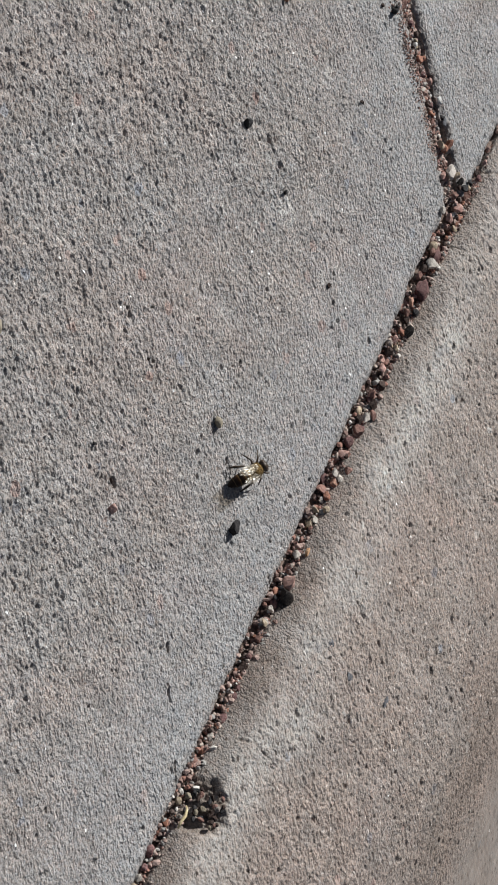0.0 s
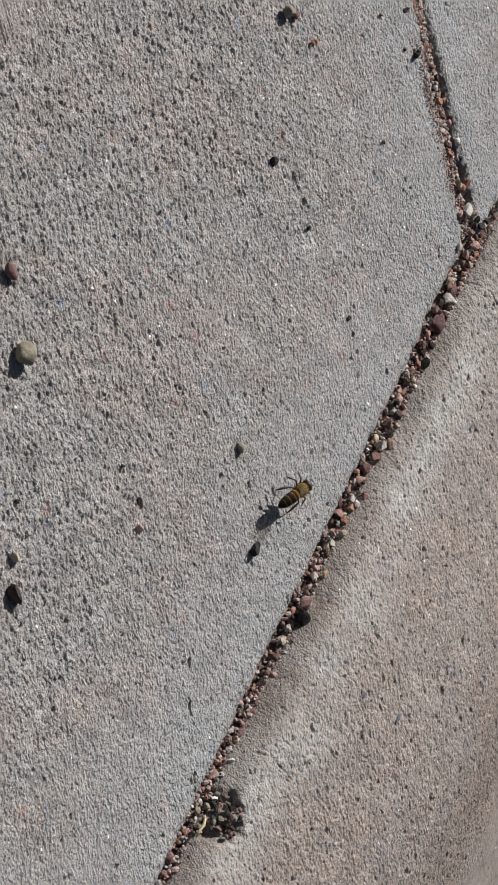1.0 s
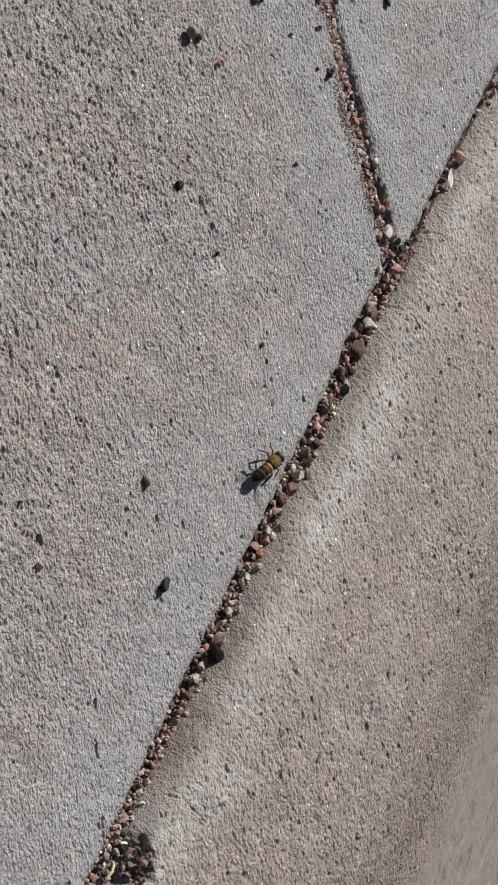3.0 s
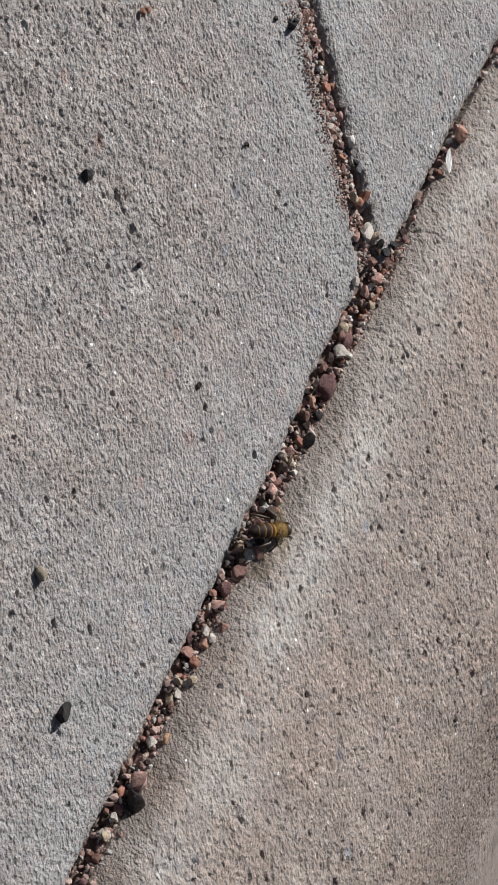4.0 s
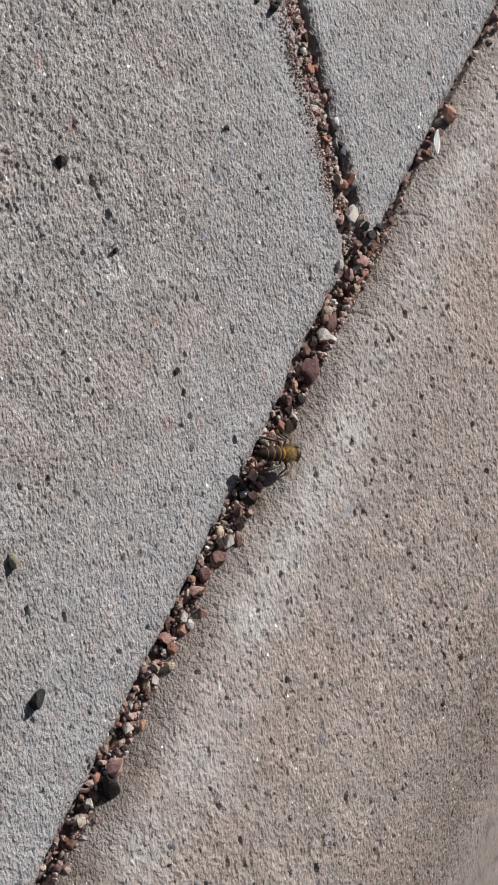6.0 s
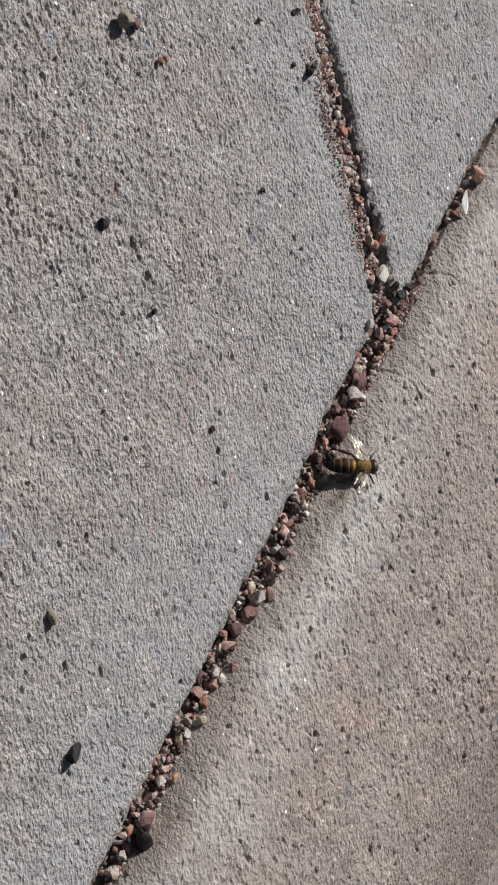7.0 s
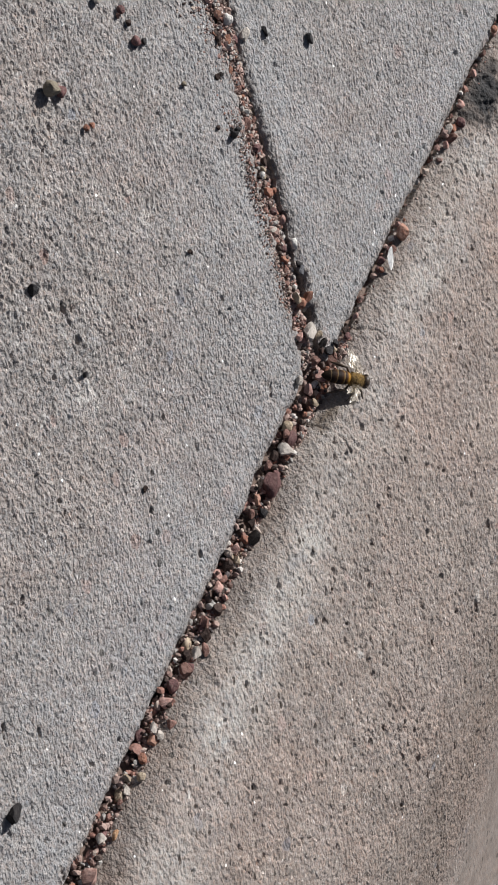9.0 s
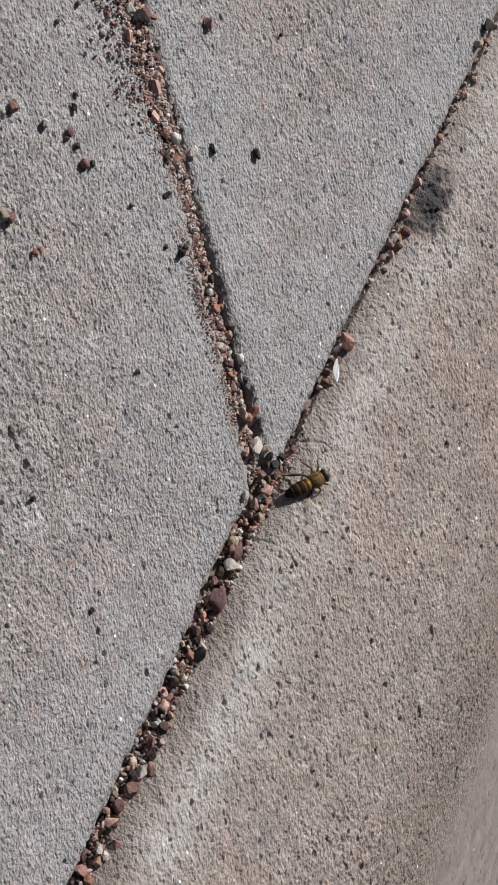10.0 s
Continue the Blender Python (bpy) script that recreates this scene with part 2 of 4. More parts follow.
def groove(x, y, path, width):
    """1 on the path, 0 away from it."""
    best = np.full(x.shape, 9.0)
    for (ax, ay), (bx, by) in zip(path, path[1:]):
        ax, ay, bx, by = ax / 1000, ay / 1000, bx / 1000, by / 1000
        f = np.clip(((x - ax) * (bx - ax) + (y - ay) * (by - ay)) / ((bx - ax) ** 2 + (by - ay) ** 2), 0, 1)
        best = np.minimum(best, np.hypot(x - ax - f * (bx - ax), y - ay - f * (by - ay)))
    wob = smooth_noise(x * 400, y * 400, 91) * 0.0004
    return np.exp(-(((best + wob) / width) ** 2))


def crisp(n, power=0.7):
    """Noise between -0.5 and 0.5 with flatter tops and steeper sides."""
    return np.sign(n) * 0.5 * np.abs(2 * n) ** power


def relief(x, y, k, rough, coarse, pits=0.94, draw=0.74):
    """Height of the worn sand surface in metres, and each grain's chance. rough: 0 for a trowelled skin, 1 for worn concrete;
    coarse: how much the larger slivers stand out; pits: share of spots without a pit; draw: stretch along the brushing."""
    c, s = math.cos(radians(BRUSH)), math.sin(radians(BRUSH))
    a, b = x * c + y * s, -x * s + y * c
    a = a + 0.0009 * smooth_noise(a * 420, b * 420, k + 3)
    b = b + 0.0009 * smooth_noise(a * 420, b * 420, k + 4)
    u, v = a * draw, b
    far, next_far, own = nearest_seed(u * 1750, v * 1750, k)
    gap = np.exp(-((next_far - far) / 0.30) ** 2)
    h = 0.00034 * (own - 0.5) - 0.00036 * gap * own + 0.00030 * smooth_noise(a * 3400, b * 3400, k + 9)
    h += 0.00080 * smooth_noise(u * 2300, v * 2300, k + 5) + 0.00034 * crisp(smooth_noise(u * 1050, v * 1050, k + 6))
    h += coarse * (0.00060 * crisp(smooth_noise(u * 0.75 * 620, v * 620, k + 7)) + 0.00115 * crisp(smooth_noise(u * 0.6 * 1350, v * 1350, k + 12)))
    deep, _, odds = nearest_seed(u * 430, v * 430, k + 10)
    deep = deep + 0.5 * smooth_noise(a * 1700, b * 1700, k + 8)
    h -= np.where(odds > pits, 0.0013 * np.exp(-(np.clip(deep, 0, 9) / np.minimum(0.07 + 1.5 * (odds - pits), 0.17)) ** 2), 0)
    flat = 0.0004 * smooth_noise(x * 110, y * 110, k + 20) + 0.0010 * smooth_noise(x * 28, y * 28, k + 21)
    return h * rough + flat, own


def axis_steps(stops):
    """Numbers from stops of (start, end, step)."""
    parts = [np.arange(a, b, d) for a, b, d in stops]
    return np.concatenate(parts + [[stops[-1][1]]])


def sheet_mesh(name, x, y, z, mat, bottom, values):
    """A closed block: the grid x, y, z is its top, walls go down to bottom."""
    n, m = x.shape
    top = np.stack([x, y, z], -1).reshape(-1, 3)
    ring = np.concatenate([np.arange(m), np.arange(1, n) * m + m - 1, (n - 1) * m + np.arange(m - 2, -1, -1), np.arange(n - 2, 0, -1) * m])
    low = top[ring].copy()
    low[:, 2] = bottom
    co = np.concatenate([top, low])
    a = (np.arange(n - 1)[:, None] * m + np.arange(m - 1)).ravel()
    quads = np.stack([a, a + m, a + m + 1, a + 1], -1)
    p, q, r = top[quads[0, 0]], top[quads[0, 1]], top[quads[0, 3]]
    if np.cross(q - p, r - p)[2] < 0:
        quads = quads[:, ::-1]
    k = np.arange(len(ring))
    lower = len(top) + k
    walls = np.stack([ring, lower, np.roll(lower, -1), np.roll(ring, -1)], -1)
    faces = np.concatenate([quads, walls])
    me = bpy.data.meshes.new(name)
    me.vertices.add(len(co))
    me.vertices.foreach_set("co", co.ravel().astype(np.float32))
    me.loops.add(faces.size)
    me.loops.foreach_set("vertex_index", faces.ravel().astype(np.int32))
    me.polygons.add(len(faces))
    me.polygons.foreach_set("loop_start", np.arange(0, faces.size, 4, dtype=np.int32))
    smooth = np.ones(len(faces), dtype=bool)
    smooth[len(quads):] = False
    me.update(calc_edges=True)
    me.polygons.foreach_set("use_smooth", smooth)
    for key, value in values.items():
        att = me.attributes.new(key, "FLOAT", "POINT")
        att.data.foreach_set("value", np.concatenate([value.ravel(), value.ravel()[ring]]).astype(np.float32))
    me.materials.append(mat)
    me.update()
    return new(name, me)


def part(name, bm, mat, parent=None, label="", smooth=True):
    """Links a bmesh as one mesh object, under a thing or part where one is given."""
    me = bpy.data.meshes.new(name)
    bm.to_mesh(me)
    bm.free()
    me.materials.append(mat)
    for p in me.polygons:
        p.use_smooth = smooth
    ob = new(name, me)
    ob.parent = parent
    if label:
        ob["label"] = label
    return ob


def rounding(d, r):
    """Drop of an edge tooled to radius r, at distance d from it."""
    e = np.clip(1 - d / r, 0, 1)
    return r * 0.62 * (1 - np.sqrt(np.clip(1 - e * e, 0, 1)))


# ---- large structure ----
def slab_fields(x, y, du, dv, k, ru=0.0045, skin=0.66):
    """Height, cement skin and dirt of a slab at distances du and dv from its two tooled edges."""
    d = np.minimum(du, dv)
    worn = np.clip((d - 0.004) / 0.05, 0, 1)
    rough = 0.68 + 0.20 * worn
    rough = rough * (0.95 + 0.25 * smooth_noise(x * 22, y * 22, k + 35))
    coarse = np.clip((d - 0.025) / 0.09 + 0.5 * smooth_noise(x * 30, y * 30, k + 36), 0, 0.6)
    z, own = relief(x, y, k, rough, coarse)
    wob = 0.0008 * smooth_noise(x * 260, y * 260, k + 31) + 0.0006 * smooth_noise(x * 700, y * 700, k + 32)
    z -= rounding(np.clip(du + wob, 0, 1), ru) + rounding(np.clip(dv + wob, 0, 1), 0.0045)
    paste = np.clip(1 - (d - 0.006 + 0.012 * smooth_noise(x * 60, y * 60, k + 33)) / 0.040, 0, 1) * skin
    soil = np.clip(1 - d / 0.0035, 0, 1) * 0.5
    return z, {"paste": paste, "soil": soil, "grain": own}


U = axis_steps(((0, 0.306, 0.00028), (0.306, 0.35, 0.004), (0.35, 1.5, 0.06)))
V = axis_steps(((0, 0.17, 0.00028), (0.17, 0.24, 0.004), (0.24, 1.4, 0.06)))


def corner_round(u, v, r):
    """Keeps the plan of a slab's corner round."""
    inside = (u < r) & (v < r)
    off = np.hypot(r - u, r - v)
    return np.where(inside, np.clip(off - r, 0, 1) * 0.9, 0)


# gouges in the slab: from and to, in millimetres
SLAB_SLITS = ((-189.8, 22.3, -193.6, 18.6), (-205.7, 8.6, -209.8, 5.0), (-207.5, 9.4, -208.8, 7.6), (-180.9, 28.5, -182.5, 26.9), (-144.3, 8.4, -145.8, 5.6),
              (-17.4, 16.4, -19.2, 14.7), (-126.7, 38.8, -128.9, 36.9), (-121.9, 30.6, -123.6, 29.0), (-62.8, 13.8, -64.3, 12.2), (-114.0, 89.7, -115.5, 88.0),
              (-119.8, 76.3, -120.8, 74.7), (-111.4, 133.9, -112.5, 132.5), (-119.8, 87.2, -121.4, 85.6), (-155.0, 68.6, -156.6, 66.6))


def slab_a():
    u, v = np.meshgrid(U, V, indexing="ij")
    y = 0.0055 + v
    edge = -0.0096 + 0.75 * v - 0.06 * np.clip(v - 0.06, 0, 1) + 0.0020 * np.clip((v - 0.012) / 0.02, 0, 1)
    x = edge - u
    bow = np.clip((x + 0.052) / 0.02, 0, 1) * np.clip(-x / 0.012, 0, 1)
    y = y + 0.016 * np.clip(x + 0.06, -1.5, 0) + 0.006 * np.clip(x + 0.15, -1.5, 0) + 0.0016 * bow * np.exp(-v / 0.02) + 0.0005 * smooth_noise(x * 90, x * 0, 3) * np.exp(-v / 0.01)
    x = x + (0.0009 * smooth_noise(y * 120, y * 0, 4) + 0.0022 * smooth_noise(y * 430, y * 0, 5) + 0.0012 * smooth_noise(y * 1100, y * 0, 6)) * np.exp(-u / 0.003)
    z, values = slab_fields(x, y, u * 0.8, v, 100, 0.0022)
    z -= 1.5 * corner_round(u, v, 0.006)
    z -= 0.0012 * groove(x, y, ((-40.7, 76.8), (-43.2, 70.8), (-45.6, 67.2), (-47.8, 64.0)), 0.00045) * np.clip(0.6 + 2.2 * smooth_noise(x * 700, y * 700, 46), 0, 1.3)
    values["scuff"] = 0.55 * np.maximum(groove(x, y, ((-42.4, 81.0), (-44.6, 76.0), (-46.4, 71.0)), 0.0011), groove(x, y, ((-50.8, 61.2), (-53.7, 56.0)), 0.0009))
    slits = np.zeros(x.shape)
    for a, b, c, d in SLAB_SLITS:
        slits = np.maximum(slits, groove(x, y, ((a, b), (c, d)), 0.00027))
    z -= 0.0022 * slits * np.clip(0.55 + 2.6 * smooth_noise(x * 1100, y * 1100, 45), 0, 1.3)
    # the slits are also coloured a darker brown
    values["soil"] = np.maximum(values["soil"], 0.8 * slits)
    ob = sheet_mesh("pavement_1", x, y, z, slab_mat, -0.1, values)
    return tagged(ob, "weathered grey brushed concrete pavement slab with smoother tooled edges", "pavement", kind="structure")


def slab_b():
    u, v = np.meshgrid(axis_steps(((0, 0.165, 0.0003), (0.165, 0.23, 0.004), (0.23, 1.5, 0.06))),
                       axis_steps(((0, 0.115, 0.0003), (0.115, 0.18, 0.004), (0.18, 1.4, 0.06))), indexing="ij")
    y = 0.0032 + v
    x = -0.0021 + 0.765 * v + u - (0.0018 * np.clip((v - 0.036) / 0.012, 0, 1) + 0.03 * np.clip(v - 0.05, 0, 0.05)) * np.exp(-u / 0.05)
    y = y + 0.0005 * smooth_noise(x * 90, x * 0, 7) * np.exp(-v / 0.01)
    x = x + (0.0009 * smooth_noise(y * 120, y * 0, 8) + 0.0022 * smooth_noise(y * 400, y * 0, 9) + 0.0012 * smooth_noise(y * 1100, y * 0, 10)) * np.exp(-u / 0.003)
    z, values = slab_fields(x, y, u * 0.8, v, 200, 0.0022, 0.66)
    z -= 2.0 * corner_round(u, v, 0.005)
    ob = sheet_mesh("pavement_2", x, y, z, slab_mat, -0.1, values)
    return tagged(ob, "bluish-grey brushed concrete pavement slab beside an open joint", "pavement", kind="structure")


def kerb_top(x, s):
    """The kerb's height at x, s metres from the joint."""
    crest = np.clip(0.0040 - 0.024 * x, 0.0012, 0.0078)
    z = crest - (0.78 * crest + 0.0018) * np.clip(1 - s / 0.0068, 0, 1) ** 1.8
    far = np.clip(s - 0.040, 0, 0.07)
    return z - 4.0 * far * far - 0.56 * np.clip(s - 0.11, 0, 1)


# white scuffs on the kerb: along, across, half width in millimetres
SCUFFS = ((-96.8, -8.4, 1.3), (-99.9, -12.6, 0.9), (-115.3, -9.9, 1.2), (-158.6, -9.3, 0.9), (-37.8, -12.2, 0.6), (-61.0, -23.0, 0.6))


KERB_SLITS = ((-130.9, -52.2, -133.5, -53.4), (-129.2, -56.4, -131.6, -57.5), (-127.8, -58.5, -129.7, -59.1), (-161.6, -50.7, -163.9, -51.7),
              (-138.5, -48.9, -139.8, -50.4), (-133.8, -57.2, -135.2, -58.6), (-72.4, -9.0, -74.4, -10.8))


def kerb():
    a = axis_steps(((-1.6, -0.32, 0.06), (-0.32, -0.252, 0.004), (-0.252, 0.175, 0.00033), (0.175, 0.25, 0.004), (0.25, 1.6, 0.06)))
    b = axis_steps(((0, 0.135, 0.00033), (0.135, 0.26, 0.0012)))
    x, s = np.meshgrid(a, b, indexing="ij")
    y = 0.0008 + 0.0014 * np.clip((x - 0.006) / 0.02, 0, 1) - s + 0.0012 * smooth_noise(x * 70, x * 0, 12) * np.exp(-s / 0.01) + 0.006 * np.clip(x + 0.1, -1.5, 0) * np.exp(-s / 0.02)
    rough = (0.72 - 0.10 * np.exp(-s / 0.005) + 0.3 * smooth_noise(x * 30, s * 30, 14)) * (1 - 0.75 * np.clip((s - 0.114) / 0.02, 0, 1))
    rise = kerb_top(x, s) - kerb_top(x, 0 * s)
    bumps, own = relief(x, y - np.clip(rise, 0, 1), 300, rough, 0.2, 0.86, 0.56)
    z = kerb_top(x, s) + bumps
    lump = 0.0006 * smooth_noise(x * 120, s * 120, 15) + 0.0003 * smooth_noise(x * 480, s * 480, 16)
    z += lump * np.exp(-s / 0.02)
    crack = np.zeros(x.shape)
    for path in (((-21.5, 5.2), (-16.5, -0.9), (-16.0, -6.8), (-17.4, -11.7)), ((12.2, 2.1), (15.3, -3.5), (15.0, -9.0)),
                 ((121.7, 5.8), (124.1, -2.5), (124.1, -9.6)), ((-76.0, -13.0), (-80.2, -15.9)),
                 ((-191.3, -2.8), (-189.8, -8.0), (-191.1, -17.7)), ((-40.0, 4.1), (-41.1, 1.2), (-41.5, -2.5)),
                 ((-75.9, -15.7), (-80.7, -18.9))):
        crack = np.maximum(crack, groove(x, y, path, 0.00020))
    for a, b, c, d in KERB_SLITS:
        crack = np.maximum(crack, groove(x, y, ((a, b), (c, d)), 0.00050))
    z -= 0.0007 * crack
    chip = np.exp(-(np.hypot((x + 0.2125) / 1.35, y + 0.0032) / (0.0052 + 0.004 * smooth_noise(x * 350, y * 350, 17))) ** 6)
    z -= 0.0024 * chip * (1 + 1.6 * smooth_noise(x * 500, y * 500, 18) + 0.9 * smooth_noise(x * 1200, y * 1200, 25))
    tar = np.exp(-(np.hypot((x - 0.0955) / 2.0, y + 0.0024) / (0.0056 + 0.004 * smooth_noise(x * 300, y * 300, 23))) ** 4)
    z += tar * (0.0009 + 0.0016 * smooth_noise(x * 700, y * 700, 24))
    scuff = np.zeros(x.shape)
    for at, across, size in SCUFFS:
        scuff = np.maximum(scuff, np.exp(-(np.hypot(x - at / 1000, y - across / 1000) / (size / 1000) + 0.8 * smooth_noise(x * 900, y * 900, 26)) ** 4))
    band = np.exp(-((s - 0.0115 - 0.006 * smooth_noise(x * 45, x * 0, 19)) / 0.012) ** 2)
    paste = np.clip(band * (0.75 + 0.9 * smooth_noise(x * 90, s * 90, 20)), 0, 1)
    face = np.clip((s - 0.120 - 0.01 * smooth_noise(x * 30, s * 30, 21)) / 0.012, 0, 1)
    paste = np.maximum(paste, 0.3 * face)
    edge = np.exp(-((s - 0.104) / 0.022) ** 2) * 0.62
    # darker brown at the joint, the broken place, cracks, far edge and face
    soil = np.clip(np.clip(1 - (s + 0.006 * smooth_noise(x * 120, s * 120, 22)) / 0.0075, 0, 1) * 0.56 + 1.2 * chip + 0.45 * face + edge + 0.3 * tar + 0.55 * crack, 0, 1)
    ob = sheet_mesh("kerb", x, y, z, kerb_mat, -0.16, {"paste": paste * (1 - tar), "soil": soil, "grain": own, "tar": tar, "scuff": scuff, "face": np.clip((s - 0.114) / 0.03, 0, 1)})
    return tagged(ob, "worn brownish concrete kerb with a pale rounded edge", "kerb", kind="structure")


slab_a()
slab_b()
kerb()


def plain_ground():
    m, t, bsdf = material("asphalt")
    co = t.nodes.new("ShaderNodeTexCoord")
    link(t, ramp(t, noise_tex(t, co.outputs["Object"], 300, 5, 0.7), ((0.3, (0.035, 0.035, 0.036)), (0.7, (0.085, 0.083, 0.08)))),
         bsdf.inputs["Base Color"])
    bsdf.inputs["Roughness"].default_value = 0.9
    bm = bmesh.new()
    bmesh.ops.create_grid(bm, x_segments=8, y_segments=8, size=600)
    ob = part("ground", bm, m)
    ob.location = (0, 0, -0.125)
    tagged(ob, "dark grey asphalt road surface below the kerb", "ground", kind="structure")


plain_ground()


def joint_bed():
    """Sandy soil that fills the two joints below the gravel."""
    m, t, bsdf = material("joint_soil")
    co = t.nodes.new("ShaderNodeTexCoord")
    link(t, ramp(t, noise_tex(t, co.outputs["Object"], 900, 4, 0.7), ((0.3, (0.08, 0.055, 0.044)), (0.7, (0.23, 0.165, 0.135)))),
         bsdf.inputs["Base Color"])
    bsdf.inputs["Roughness"].default_value = 0.95
    x, v = np.meshgrid(np.arange(-0.30, 0.30, 0.0012), np.linspace(-0.006, 0.0115, 12), indexing="ij")
    z = -0.0034 + 0.002 * smooth_noise(x * 300, v * 300, 41) + 0.0015 * smooth_noise(x * 900, v * 900, 42)
    z += 0.0023 * np.clip((0.0030 - v) / 0.0030, 0, 1) ** 1.5
    tagged(sheet_mesh("joint_soil", x, v + 0.008 * np.clip(x + 0.1, -1, 0), z, m, -0.09, {}), "brown sandy soil filling the joint beside the kerb", "soil", kind="structure")
    v, w = np.meshgrid(np.arange(0.011, 0.26, 0.0012), np.linspace(-0.019, 0.003, 14), indexing="ij")
    z = -0.0014 - 0.0016 * np.clip((0.075 - v) / 0.03, 0, 1) - 0.16 * np.clip(w + 0.0045, 0, 1) + 0.0016 * smooth_noise(v * 300, w * 300, 43) + 0.0015 * smooth_noise(v * 900, w * 900, 44)
    tagged(sheet_mesh("joint_soil", 0.765 * v - 0.0045 + w, v, z, m, -0.09, {}), "brown sandy soil filling the joint between two slabs", "soil", kind="structure")


joint_bed()


# ---- pebbles ----
def pebble_mesh(seed, angular):
    """A stone of unit size: a lump broken along several faces, or a worn one."""
    rng = random.Random(seed)
    bm = bmesh.new()
    bmesh.ops.create_icosphere(bm, subdivisions=3, radius=1.0)
    cuts = []
    for _ in range(10 if angular else 7):
        d = Vector((rng.gauss(0, 1), rng.gauss(0, 1), rng.gauss(0, 1))).normalized()
        cuts.append((d, rng.uniform(0.36, 0.68) if angular else rng.uniform(0.66, 0.9)))
    shift = Vector((seed * 3.7, seed * 1.3, 0))
    for v in bm.verts:
        p = v.co.copy()
        p *= 1 + 0.25 * noise.noise(p * 1.1 + shift)
        for d, far in cuts:
            over = p.dot(d) - far
            if over > 0:
                p -= d * over * (0.93 if angular else 0.8)
        p *= 1 + 0.09 * noise.noise(p * 3.4 + shift) + 0.06 * noise.noise(p * 9 + shift)
        v.co = p
    top = [max(abs(v.co[i]) for v in bm.verts) for i in range(3)]
    for v in bm.verts:
        v.co = Vector(v.co[i] / top[i] * 0.5 for i in range(3))
    return bm


SHAPES = {}


def shape_for(kind, n):
    """Pebble meshes are shared: eight shapes for each stone."""
    key = (kind, n % 8)
    if key not in SHAPES:
        me = bpy.data.meshes.new("pebble")
        angular = kind not in ("olive", "amber", "maroon", "white")
        bm = pebble_mesh(len(SHAPES) * 5 + 11, angular)
        bm.to_mesh(me)
        bm.free()
        me.materials.append(STONES[kind][0])
        for p in me.polygons:
            p.use_smooth = True
        me.set_sharp_from_angle(angle=radians(32))
        SHAPES[key] = me
    return SHAPES[key]


rng = random.Random(7)
COUNT = [0]


def pebble(x, y, long, wide, kind, top, where, group, flat=0.8, turn=None):
    """One pebble at x, y millimetres, long and wide in millimetres, its top at height top (metres)."""
    COUNT[0] += 1
    ob = new("pebble", shape_for(kind, COUNT[0]))
    high = min(long, wide) * flat / 1000
    angle = BRUSH + rng.uniform(-25, 25) if turn is None else turn
    ob.matrix_basis = pose(x / 1000, y / 1000, top - high / 2, rng.uniform(-14, 14), rng.uniform(-14, 14), angle) @ Matrix.Diagonal((long / 1000, wide / 1000, high, 1))
    ob.scale = (long / 1000, wide / 1000, high)
    return tagged(ob, STONES[kind][1] + " " + where, "pebble", group)


JOINT = "gravel in the kerb joint"
LOOSE = "loose pebbles on the pavement"

for row in (
    (-37.7, 3.4, 6.7, 5.1, "maroon"),
    (-28.1, 4.8, 3.4, 5.7, "pale"),
    # black stone put in where the joint only lies in shadow
    (-52.3, 1.9, 4.8, 3.4, "black"),
    (-43.2, 5.3, 3.5, 2.1, "orange"),
    (1.8, 13.8, 5.4, 4.2, "pale"),
    (5.7, 19.8, 3.0, 2.8, "rust"),
    (38.0, 1.8, 2.6, 2.3, "brown"),
    (-71.9, 1.5, 4.2, 3.5, "umber"),
    (-76.7, 3.5, 3.4, 2.6, "brown"),
    (-90.0, 2.1, 4.4, 3.9, "brown"),
    (-87.0, 3.4, 2.6, 2.8, "umber"),
    (-98.6, 3.2, 3.6, 3.3, "pink"),
    (-105.7, 3.4, 3.3, 2.3, "pale"),
    (-102.6, 0.2, 3.3, 3.0, "brown"),
    (-108.3, 1.6, 3.6, 2.9, "orange"),
    (-117.3, 0.9, 2.5, 2.5, "tan"),
):
    pebble(*row, max(row[2], row[3]) * 0.00022 + (0.0022 if row[1] < 1.1 else 0.0010), "wedged in the joint beside the kerb", JOINT)
